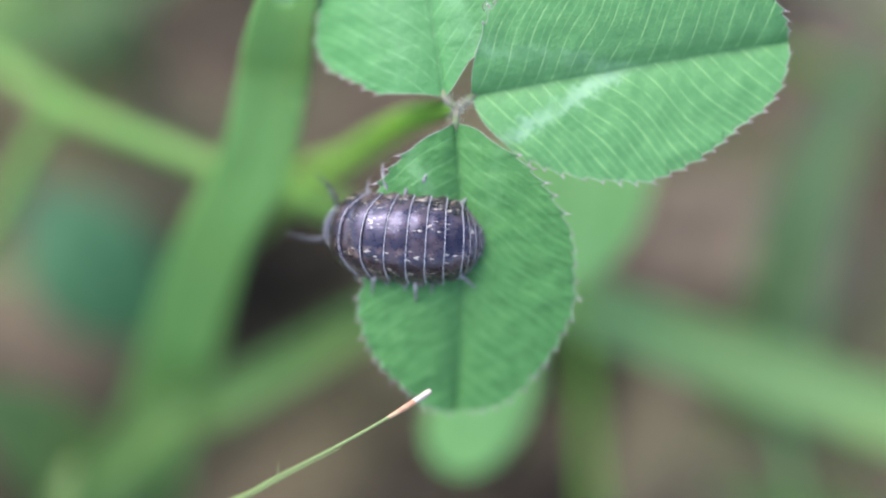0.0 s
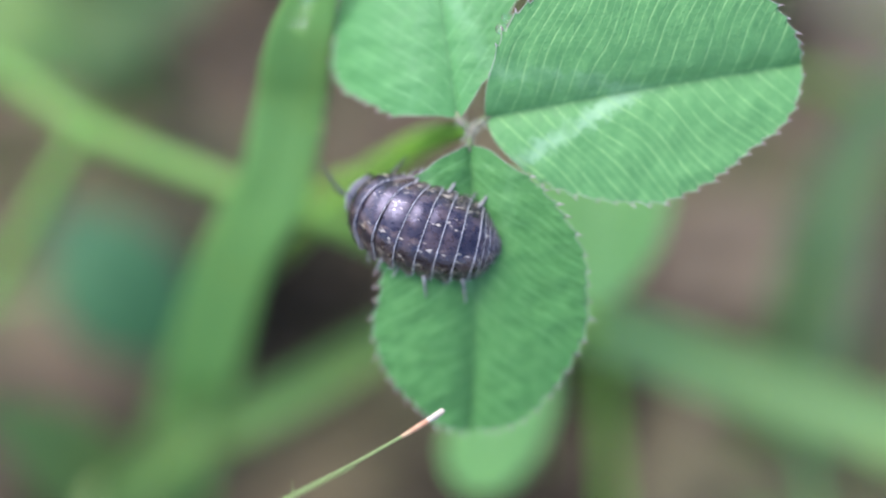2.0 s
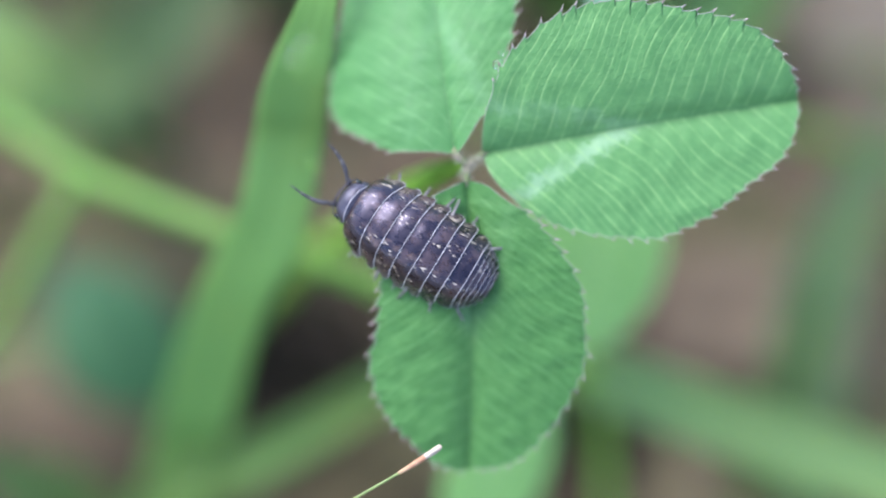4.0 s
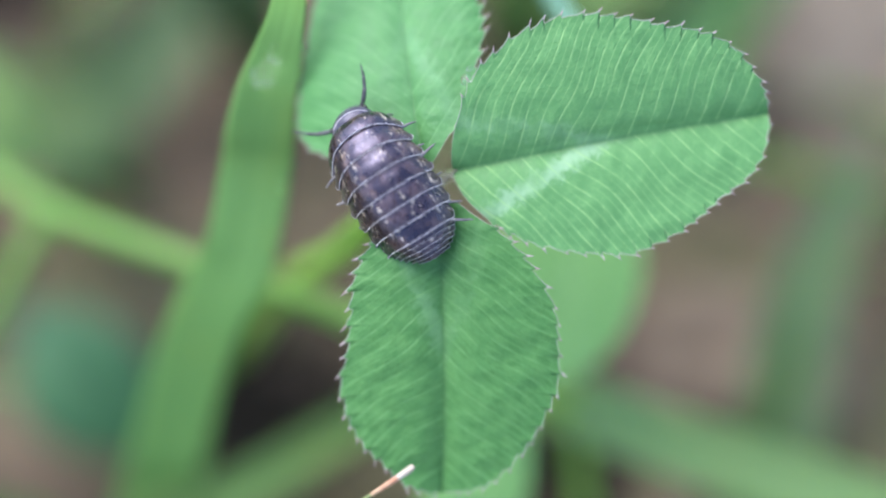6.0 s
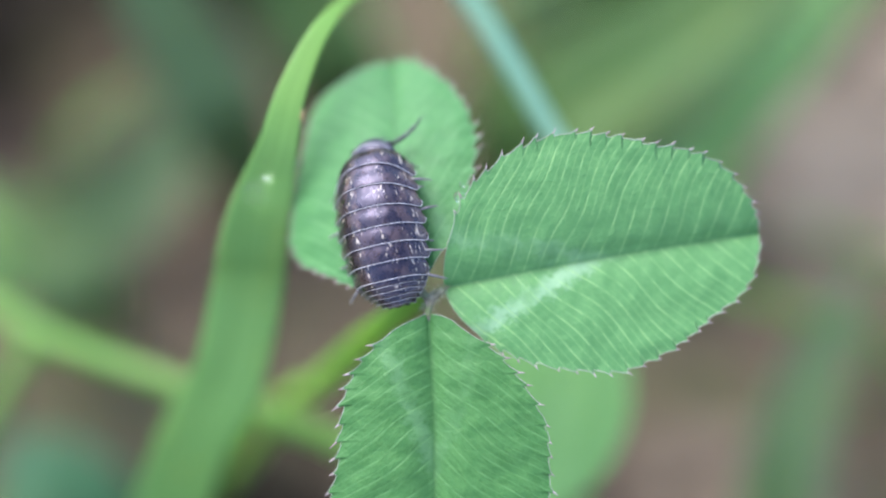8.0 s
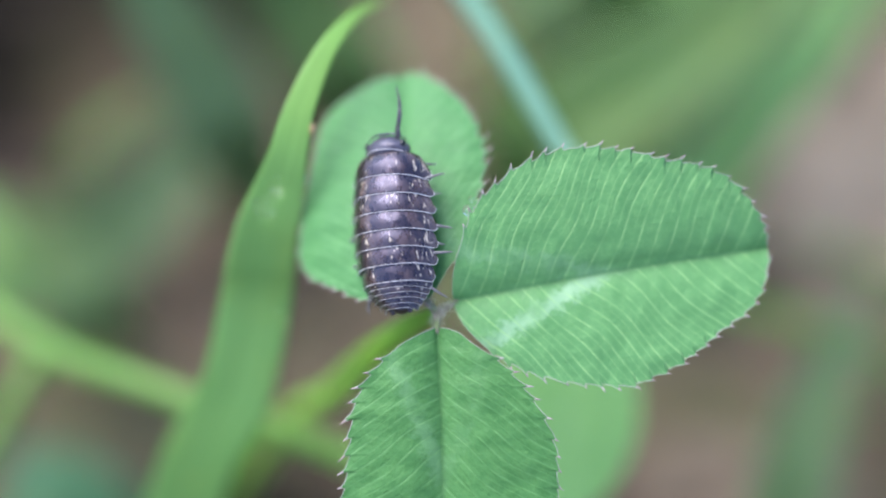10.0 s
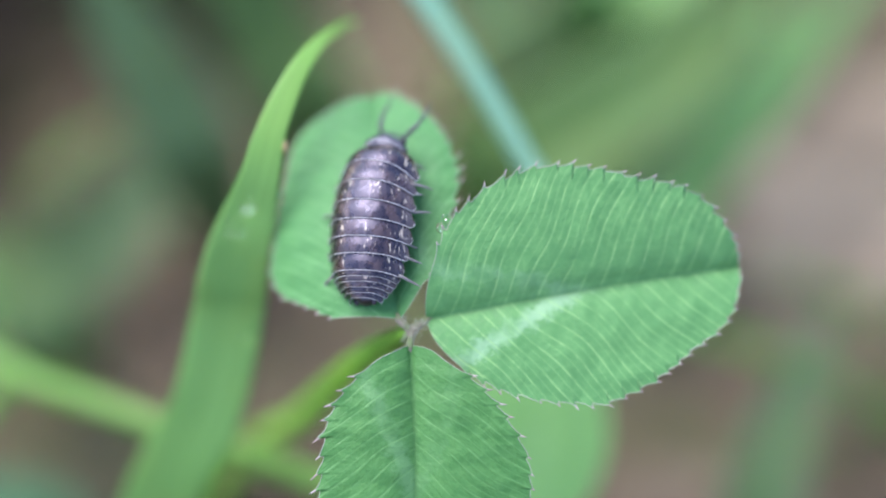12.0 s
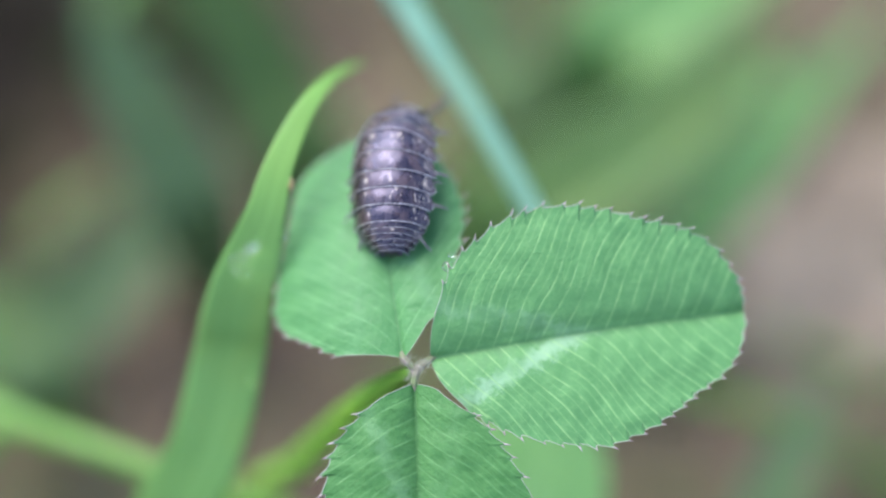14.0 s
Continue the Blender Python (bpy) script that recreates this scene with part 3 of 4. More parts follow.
def build_low_clover():
    base = ground_at(16, -34)
    t = thing("young_clover", base, "pale green clover leaflets low beneath the larger leaf", "clover plant")
    one = dict(base=(7.89, -20.55, -26), tip=(13.61, -2.59, -31.5), left=((0, 1.6, 3.12, 4.49, 5.63, 6.49, 7.02, 7.2, 7.02, 6.49, 5.63, 4.49, 3.12, 1.6, 0), 0.06, 0.004), right=((0, 1.56, 3.04, 4.36, 5.47, 6.31, 6.82, 7, 6.82, 6.31, 5.47, 4.36, 3.04, 1.56, 0), 0.06, 0.004), arch=0.6, droop=-0.5, seed=21.0)
    two = dict(base=(5.94, -22.81, -25.6), tip=(-1.2, -37.27, -21.8), left=((0, 0.68, 1.52, 2.37, 3.15, 3.8, 4.28, 4.55, 4.58, 4.37, 3.92, 3.24, 2.36, 1.3, 0), 0.08, 0.01), right=((0, 0.65, 1.45, 2.26, 3.01, 3.64, 4.1, 4.35, 4.38, 4.18, 3.75, 3.1, 2.26, 1.25, 0), 0.08, 0.01), arch=0.8, droop=-0.5, seed=27.0)
    build_leaflet("leaflet", t, one, M_LEAF_LOW, "", False, 40, 12)
    build_leaflet("leaflet", t, two, M_LEAF_LOW, "", False, 40, 12)
    bm = bmesh.new()
    tube(bm, [leafspace(7.62, -21.17, -26.2), leafspace(10.37, -25.17, -32), leafspace(12.62, -29.14, -42), base - Vector((0, 0, 0.003))], (0.5, 0.7, 0.8, 0.9), 24, 10)
    part("stalk", bm, M_PETIOLE, t)


build_low_clover()


# ---- grass round the clover ----
def grass_thing(name, label, points, widths, material, category="grass", group="", **more):
    base = points[-1].copy()
    t = thing(name, base, label, category, group)
    bm = bmesh.new()
    ribbon(bm, points, widths, **more)
    part("blade", bm, material, t)
    # the keel under the blade
    bm = bmesh.new()
    keel = spline(points, 24)
    lower = Vector(more.get("facing", (0, -0.5, 0.87))).normalized() * -0.0002
    tube(bm, [p + lower for p in keel], [max(0.06, 0.045 * w) for w in widths], 40, 6)
    part("midrib", bm, material, t)
    return t


def stem_thing(name, label, points, radii, material, category="grass", n=40):
    t = thing(name, points[-1].copy(), label, category)
    bm = bmesh.new()
    tube(bm, points, radii, n, 12)
    part("stem", bm, material, t)
    for k in (1, len(points) - 3):
        bm = bmesh.new()
        blob(bm, points[k], [radii[k] * 1.25 * MM] * 3, k, 0.15, 2)
        part("node", bm, material, t)
    return t


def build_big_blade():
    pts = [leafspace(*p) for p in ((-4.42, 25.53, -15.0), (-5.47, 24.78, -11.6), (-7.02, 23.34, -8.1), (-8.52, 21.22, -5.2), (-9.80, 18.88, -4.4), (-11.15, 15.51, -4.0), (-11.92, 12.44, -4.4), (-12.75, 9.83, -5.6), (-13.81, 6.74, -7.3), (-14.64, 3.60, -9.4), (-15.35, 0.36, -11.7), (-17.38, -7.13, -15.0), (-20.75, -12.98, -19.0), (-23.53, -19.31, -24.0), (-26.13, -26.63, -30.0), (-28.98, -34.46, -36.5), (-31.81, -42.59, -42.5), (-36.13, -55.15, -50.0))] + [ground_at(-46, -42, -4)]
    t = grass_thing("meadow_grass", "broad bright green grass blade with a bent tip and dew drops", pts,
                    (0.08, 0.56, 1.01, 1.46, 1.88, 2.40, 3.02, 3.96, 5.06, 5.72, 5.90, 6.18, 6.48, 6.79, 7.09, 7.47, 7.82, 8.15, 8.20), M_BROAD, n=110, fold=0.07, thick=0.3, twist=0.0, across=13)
    # the browned nick on its edge
    bm = bmesh.new()
    blob(bm, leafspace(-10.08, 14.41, -3.9), (0.1 * MM, 0.7 * MM, 0.2 * MM), 3, 0.4, 2)
    part("brown_nick", bm, M_PINK, t, "reddish brown dry nick on the edge")


def build_droplets():
    rng = random.Random(9)
    for x, y, z, r in ((-13.34, 9.54, -5.20, 0.42), (-12.82, 9.55, -5.24, 0.34), (-12.98, 10.63, -4.86, 0.16), (-14.65, 8.66, -5.77, 0.28), (-13.77, 8.67, -5.78, 0.26), (-14.59, 7.70, -6.31, 0.30), (-13.70, 7.71, -6.28, 0.36), (-11.55, 8.44, -5.94, 0.22), (-11.02, 8.88, -5.69, 0.20), (-10.47, 10.44, -4.84, 0.34), (-13.32, -1.09, -11.75, 0.60), (-14.15, -0.92, -11.85, 0.25), (2.03, 7.95, 0.40, 0.50), (2.24, 8.80, 0.40, 0.25)):
        at = leafspace(x, y, z)
        bm = bmesh.new()
        blob(bm, at, (r * 0.95 * MM, r * 0.95 * MM, r * MM * 0.8), rng.random() * 9, 0.03, 4)
        t = thing("water_drop", at, "clear round dew drop resting on a green blade", "water drop", "dew drops")
        part("drop", bm, M_WATER, t).visible_shadow = False


def build_stems():
    # a jointed stem low on one side, with a branch
    t = stem_thing("meadow_grass", "yellow green jointed grass stem crossing low over the soil",
                   [leafspace(*p) for p in ((-56.72, 4.36, -46), (-48.38, -0.09, -43), (-43.52, -2.71, -40.5), (-38, -5.51, -37), (-32.58, -7.01, -33.5), (-26.87, -8.64, -30.5), (-19.89, -11.06, -28.5), (-13.63, -12.9, -28), (-8.96, -14.74, -28), (-3.76, -17.37, -29))] + [ground_at(6, -12, -2)],
                   (1.1, 1.15, 1.2, 1.3, 1.15, 1.15, 1.2, 1.2, 1.2, 1.2, 1.1), M_STEM)
    bm = bmesh.new()
    tube(bm, [leafspace(*p) for p in ((-38.12, -5.62, -37), (-40.95, -9.58, -37), (-43.5, -13.75, -37.5), (-47.31, -19.81, -38), (-56, -32, -42))], (1.0, 0.95, 0.95, 0.9, 0.8), 24, 10)
    part("branch", bm, M_STEM, t)
    bm = bmesh.new()
    blob(bm, leafspace(-38, -5.57, -37), (1.6 * MM, 1.5 * MM, 1.5 * MM), 1, 0.2, 2)
    part("node", bm, M_STEM, t)
    grass_thing("meadow_grass", "pale green grass blade arching low over the soil",
                [leafspace(*p) for p in ((-4.78, -17.47, -36.5), (1.69, -20.69, -35.8), (12.85, -25.27, -36.2), (27.14, -31.19, -37.4), (42.94, -37.25, -38.6), (59.82, -43.64, -39.5))] + [ground_at(96, -32, -3)],
                (2.0, 4.5, 6.2, 6.8, 7.0, 6.5, 5.0), M_PALE, n=50, fold=0.3)
    grass_thing("meadow_grass", "olive green grass blade lying over dark soil",
                [leafspace(*p) for p in ((0.57, -21.33, -35.2), (-3.27, -23.3, -34.7), (-8.85, -25.91, -33.8), (-16.49, -30.11, -32.4), (-23.59, -33.67, -31.4), (-31.69, -37.93, -31.8))] + [ground_at(-62, -40, -3)],
                (1.5, 4.0, 4.6, 4.8, 5.0, 4.5, 3.5), M_OLIVE, n=50, fold=0.3)
    stem_thing("meadow_grass", "blue green grass stem standing behind the clover",
               [leafspace(*p) for p in ((-4.36, 36.96, -21.3), (-1.49, 32.19, -20.4), (1.05, 28.03, -19.4), (5.55, 20.97, -18.2), (9.66, 13.7, -17.1), (12.85, 7.8, -16.8), (13.27, 1.84, -24), (12.03, -3.14, -36))] + [ground_at(12, 25, -3)],
               (1.15, 1.2, 1.2, 1.1, 1.05, 1.0, 1.0, 1.0, 1.1), M_BLUE, n=60)


def build_awn():
    pts = [leafspace(*p) for p in ((-2.48, -20.32, 6.2), (-3.57, -21.03, 6.3), (-4.95, -21.93, 6.3), (-9.38, -24.55, 6.2), (-14.16, -27.18, 5.9), (-17.33, -29.11, 5.3), (-25.72, -33.85, 1.5), (-34.61, -38.33, -12), (-38.21, -41.21, -32))] + [ground_at(-52, -38, -3)]
    t = thing("dry_grass", pts[-1].copy(), "thin grass stalk with a bleached pinkish tip", "grass")
    bm = bmesh.new()
    tube(bm, pts[2:], (0.09, 0.10, 0.11, 0.13, 0.18, 0.3, 0.4, 0.45), 60, 8)
    tube(bm, [p + Vector((0.0001, -0.0002, -0.0001)) for p in pts[3:]], (0.03, 0.09, 0.10, 0.12, 0.2, 0.3), 50, 8)
    part("stalk", bm, M_AWN, t)
    bm = bmesh.new()
    tube(bm, [pts[2].lerp(pts[3], 0.15), pts[2], pts[1].lerp(pts[2], 0.5), pts[1]], (0.14, 0.18, 0.22, 0.22), 12, 8)
    part("pink_sheath", bm, M_PINK, t, "reddish sheath below the tip")
    bm = bmesh.new()
    tube(bm, [pts[1].lerp(pts[2], 0.1), pts[1], pts[1].lerp(pts[0], 0.6), pts[0], pts[0] + (pts[0] - pts[1]) * 0.12], (0.2, 0.22, 0.27, 0.23, 0.06), 14, 8, 0.4)
    part("tip", bm, M_TIP, t, "bleached white tip")
    bm = bmesh.new()
    tube(bm, [leafspace(-14.17, -27.1, 6), leafspace(-14.09, -26.58, 6.1), leafspace(-14.02, -25.82, 6.2)], (0.05, 0.035, 0.01), 6, 5)
    part("bristle", bm, M_AWN, t)


def build_ground_leaves():
    for pts, widths, label in (
            ([leafspace(-46.18, -18.09, -58), leafspace(-41.85, -23.04, -56), leafspace(-37.47, -27.97, -55), leafspace(-32.21, -33.66, -55)], (1, 11, 15, 13, 2), "dark green round leaf close to the soil"),
            ([leafspace(-58.82, 12.27, -50), leafspace(-53.36, 7.06, -49), leafspace(-46.89, 1.82, -50), leafspace(-42.15, -2.57, -53)], (1, 9, 12, 9, 1), "pale green leaf close to the soil")):
        t = thing("broadleaf_weed", pts[-1].copy(), label, "leaf")
        bm = bmesh.new()
        ribbon(bm, pts, widths, n=24, fold=0.12, thick=0.3)
        part("blade", bm, M_TEAL if "dark" in label else M_PALE, t)
        low = pts[-1].copy()
        low.z = -0.002
        bm = bmesh.new()
        tube(bm, [pts[-1].lerp(pts[-2], 0.1), pts[-1].lerp(low, 0.4), low], (0.5, 0.7, 0.9), 10, 8)
        part("stalk", bm, M_OLIVE, t)


def build_far_blades():
    """Blades beyond the clover that show only as soft shapes."""
    rows = (
        ((55.07, 40.02, -70), (42.87, 27.09, -70), (32.14, 13.94, -71), (20.45, -1.07, -74), 9.0, M_BLADE, "green grass blade leaning over the soil"),
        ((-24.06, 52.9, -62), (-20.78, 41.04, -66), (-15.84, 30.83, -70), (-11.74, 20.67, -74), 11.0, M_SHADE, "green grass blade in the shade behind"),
        ((-7.4, 59.23, -62), (0.78, 45.74, -66), (8.98, 35.52, -70), (13.85, 25.37, -74), 9.0, M_DULL, "dull olive grass blade in the shade behind"),
        ((43.99, 55.84, -60), (38.98, 47.51, -62), (30.55, 40.63, -66), (22.17, 33.79, -70), 12.0, M_BLADE, "pale green leaf behind the clover"),
        ((-56.06, 11.68, -61), (-49.72, 6.5, -62), (-43.44, 1.37, -63), (-38.85, -4.6, -65), 9.0, M_DULL, "dull green blade over brown soil"),
        ((40.88, 36.24, -60), (29.96, 27.04, -62), (19.01, 19.49, -64), (10.57, 13.47, -68), 13.0, M_MOSS, "dull green blade behind the clover"),
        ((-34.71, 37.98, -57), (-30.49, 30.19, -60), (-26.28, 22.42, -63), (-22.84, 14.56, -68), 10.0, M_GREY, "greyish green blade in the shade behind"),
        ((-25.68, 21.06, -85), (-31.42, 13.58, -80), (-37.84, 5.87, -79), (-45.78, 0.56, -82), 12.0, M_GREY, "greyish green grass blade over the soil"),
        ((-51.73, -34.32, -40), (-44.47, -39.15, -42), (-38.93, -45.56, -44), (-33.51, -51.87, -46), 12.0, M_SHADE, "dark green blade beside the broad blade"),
        ((26.79, -48.54, -46), (37.58, -52.3, -46), (50.21, -56.09, -46), (62.84, -58.04, -46), 8.0, M_OLIVE, "olive green blade low over the soil"),
        ((45.4, -0.32, -56), (39.9, -12.45, -56), (36.2, -24.31, -54), (34.4, -37.63, -52), 9.0, M_GREY, "dull green blade low over the soil"),
    )
    for a, b, c, d, wide, mat, label in rows:
        pts = [leafspace(*p) for p in (a, b, c, d)]
        low = pts[-1].copy()
        low.z = -0.003
        low.y += 0.006
        grass_thing("meadow_grass", label, pts + [low], (0.6, wide * 0.8, wide, wide, wide * 0.7), mat, n=30, fold=0.25, group="blades round the clover")


def build_turf():
    """Short grass all over the soil beyond, too dense to count."""
    rng = random.Random(21)
    bare = ((-5, -14, 16), (-14, 2, 16), (32, 16, 18), (53, 57, 28), (-19, 5, 14), (-11, -7, 13), (-56, 82, 26), (-46, 62, 13), (-10, 76, 16))
    bm = bmesh.new()
    for slot, count, lush in ((0, 520, -0.1), (1, 420, 0.0)):
        made = 0
        while made < count:
            x, y = rng.uniform(-190, 190), rng.uniform(-60, 330)
            d = noise.noise(Vector((x * 0.024, y * 0.024, 3 + slot * 3.2)))
            if d < lush or any((x - a) ** 2 + (y - b) ** 2 < r * r for a, b, r in bare):
                continue
            if abs(x) < 60 and -40 < y < 20 and rng.random() < 0.7:
                continue
            made += 1
            tall = rng.uniform(8, 30) * (1.0 if y < 120 else 1.8)
            a = rng.uniform(0, 6.28)
            lean = rng.uniform(0.3, 1.5) * tall
            p = ground_at(x, y, -2)
            q = ground_at(x + math.cos(a) * lean * 0.35, y + math.sin(a) * lean * 0.35, tall * 0.6)
            e = ground_at(x + math.cos(a) * lean, y + math.sin(a) * lean, tall * rng.uniform(0.6, 1.0))
            w = rng.uniform(1.6, 4.0)
            start = len(bm.faces)
            ribbon(bm, [p, q, e], (w, w, w * 0.8, 0.2), (math.cos(a), math.sin(a), 1.4), 7, 0.3, 0.25, rng.uniform(-40, 40), 3)
            if slot:
                bm.faces.ensure_lookup_table()
                for f in bm.faces[start:]:
                    f.material_index = 1
    ob = part("turf", bm, M_OLIVE)
    ob.data.materials.append(M_BLADE)
    tagged(ob, "short tangled green grass over the soil", "grass", kind="stuff")


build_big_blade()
build_droplets()
build_stems()
build_awn()
build_ground_leaves()
build_far_blades()
build_turf()

# ---- the pill bug ----
# name, length along the back, half width, height of the vault (millimetres), front to tail
RINGS = (("head", 1.5, 1.86, 1.6), ("tergite", 1.8, 2.86, 2.2), ("tergite", 1.38, 3.0, 2.33), ("tergite", 1.34, 3.06, 2.42), ("tergite", 1.34, 3.1, 2.46), ("tergite", 1.32, 3.04, 2.42),
         ("tergite", 1.29, 2.9, 2.3), ("tergite", 1.25, 2.58, 2.1), ("tail_plate", 0.38, 2.36, 1.92), ("tail_plate", 0.38, 2.14, 1.76), ("tail_plate", 0.38, 1.88, 1.56), ("tail_plate", 0.38, 1.56, 1.34), ("tail_plate", 0.36, 1.2, 1.1), ("telson", 0.42, 0.9, 0.85))
ROOT = 4        # the ring that the others bend from
FLOOR = 0.95    # height of the plates' lower edge over the ground
REACH = 90.0   # degrees that a plate reaches down each side


def plate_point(shape, u, angle):
    """A point of a plate: u from its hind edge (0) to its front edge (1), angle round the back in degrees."""
    size, wide, high, wide_ahead, high_ahead, ahead, back, under, power = shape[:9]
    lobe = (abs(angle) / REACH) ** 3.4
    end = max(0.0, (abs(angle) - 72.0) / (REACH - 72.0))
    corner = 0.34 * (1 - math.sqrt(max(0.0, 1 - end ** 4)))
    hind = -size / 2 - back * lobe + corner
    front = size / 2 + under - ahead * lobe - corner
    x = hind + (front - hind) * u
    a = radians(angle)
    w = wide + (wide_ahead - wide) * u ** power
    h = high + (high_ahead - high) * u ** power
    k = 1.0 + 0.024 * math.sin(math.pi * min(1.0, u * 1.4)) + 0.006 * math.exp(-(u / 0.08) ** 2)
    flare = 0.5 * (wide / 2.9) * max(0.0, (abs(angle) - 48.0) / 42.0) ** 2 * (1 - shape[9] * u)
    y = (w * math.copysign(abs(math.sin(a)) ** 0.92, a) + math.copysign(flare, a)) * k
    z = FLOOR - 0.15 + (h + 0.15) * math.cos(a) * k
    return Vector((x, y, z))


def plate(shape, nu=9, na=44):
    bm = bmesh.new()
    uv = bm.loops.layers.uv.verify()
    outer, inner, at = [], [], {}
    for i in range(nu + 1):
        u = i / nu
        o, n = [], []
        for j in range(na + 1):
            angle = -REACH + 2 * REACH * j / na
            p = plate_point(shape, u, angle)
            q = Vector((p.x, p.y * 0.94, min(p.z - 0.12, FLOOR + 0.15 + (p.z - FLOOR) * 0.35)))
            a, b = bm.verts.new(p * MM), bm.verts.new(q * MM)
            at[a] = at[b] = (radians(angle) * (shape[1] + shape[2]) / 2, u)
            o.append(a)
            n.append(b)
        outer.append(o)
        inner.append(n)
    for i in range(nu):
        for j in range(na):
            bm.faces.new((outer[i][j], outer[i][j + 1], outer[i + 1][j + 1], outer[i + 1][j]))
            bm.faces.new((inner[i][j], inner[i + 1][j], inner[i + 1][j + 1], inner[i][j + 1]))
        for j in (0, na):
            bm.faces.new((outer[i][j], outer[i + 1][j], inner[i + 1][j], inner[i][j]))
    for i in (0, nu):
        for j in range(na):
            bm.faces.new((outer[i][j], outer[i][j + 1], inner[i][j + 1], inner[i][j]))
    for f in bm.faces:
        for loop in f.loops:
            loop[uv].uv = at[loop.vert]
    return bm


def plate_rim(shape, thick=0.034):
    bm = bmesh.new()
    pts = [plate_point(shape, u, -REACH) for u in (0.7, 0.35)]
    pts += [plate_point(shape, 0.0, -REACH + 2 * REACH * j / 48) for j in range(49)]
    pts += [plate_point(shape, u, REACH) for u in (0.35, 0.7)]
    tube(bm, [Vector((p.x, p.y * 0.997, p.z)) * MM for p in pts], (0.02, thick * 1.2, thick, thick * 0.85, thick, thick * 1.2, 0.02), 110, 6)
    return bm


def build_bug():
    bug = thing("pill_bug", leafspace(-4, -8, 1), "dark slate grey pill bug with pale-edged armour plates", "pill bug")
    rings = []
    for k, (name, size, wide, high) in enumerate(RINGS):
        if name == "head":
            bm = bmesh.new()
            bmesh.ops.create_uvsphere(bm, u_segments=40, v_segments=24, radius=1.0)
            for v in bm.verts:
                c = v.co.copy()
                blunt = 1.0 if c.x < 0 else 0.86
                v.co = Vector((c.x * 1.25 * blunt - 0.16 * c.y * c.y - 0.1, c.y * wide * (1 - 0.1 * max(c.x, 0)), FLOOR + 0.45 + c.z * (1.45 if c.z > 0 else 0.6) - 0.12 * c.x)) * MM
            ob = part(name, bm, M_HEAD, bug, "smooth slate grey head", shift=False)
            for s in (1, -1):
                bm = bmesh.new()
                blob(bm, (0.05 * MM, s * wide * 0.83 * MM, (FLOOR + 1.1) * MM), (0.33 * MM, 0.2 * MM, 0.3 * MM), s, 0.1, 2)
                part("eye", bm, M_EYE, ob, "small black eye", shift=False)
            bm = bmesh.new()
            tube(bm, [Vector((0.84 - 0.24 * (a / 70) ** 2 * 1.6, wide * 0.95 * math.sin(radians(a)), FLOOR + 0.35 + 1.15 * math.cos(radians(a)))) * MM for a in range(-70, 71, 10)], (0.03, 0.06, 0.07, 0.06, 0.03), 40, 8)
            part("brow_ridge", bm, M_HEAD, ob, shift=False)
            bm = bmesh.new()
            tube(bm, [Vector((-0.52 - 0.16 * (wide * 0.93 * math.sin(radians(a)) / wide) ** 2, wide * 0.945 * math.sin(radians(a)), FLOOR + 0.49 + 1.375 * math.cos(radians(a)))) * MM for a in range(-88, 89, 8)], (0.03, 0.04, 0.04, 0.04, 0.03), 40, 6)
            part("rim", bm, M_RIM, ob, "thin pale margin", shift=False)
        elif name == "telson":
            bm = bmesh.new()
            bmesh.ops.create_uvsphere(bm, u_segments=28, v_segments=16, radius=1.0)
            for v in bm.verts:
                c = v.co.copy()
                v.co = Vector((c.x * 0.46 + 0.12, c.y * wide * (0.86 + 0.2 * c.x), FLOOR - 0.1 + (c.z * high * 0.85 if c.z > 0 else c.z * 0.25) + 0.2 * c.x)) * MM
            ob = part(name, bm, M_SHELL, bug, "small blunt tail plate", shift=False)
            for s in (1, -1):
                bm = bmesh.new()
                blob(bm, (0.12 * MM, s * 0.72 * MM, (FLOOR + 0.02) * MM), (0.42 * MM, 0.3 * MM, 0.22 * MM), s, 0.1, 2)
                part("tail_foot", bm, M_SHELL, ob, shift=False)
        else:
            # a plate's front tucks in under the hind edge of the one before it
            _, _, wide0, high0 = RINGS[k - 1]
            tail = name == "tail_plate"
            ahead = min(wide0 - 0.1, (wide + wide0) / 2 - 0.03)
            rise = min(high0 - 0.1, (high + high0) / 2 - 0.03)
            shape = (size, wide, high, ahead, rise, 0.15 if tail else 0.85, 0.5 if tail else 0.34, 0.3 if tail else 0.4, 1.3, 0.0)
            if k == 1:
                shape = (size, wide, high, 2.45, 1.7, 0.25, 0.4, 0.1, 4.0, 0.8)
            ob = part(name, plate(shape, 5 if tail else 12), M_SHELL, bug, shift=False)
            part("rim", plate_rim(shape, 0.016 if tail else 0.031), M_RIM, ob, "thin pale margin", shift=False)
        rings.append(ob)
    legs = []
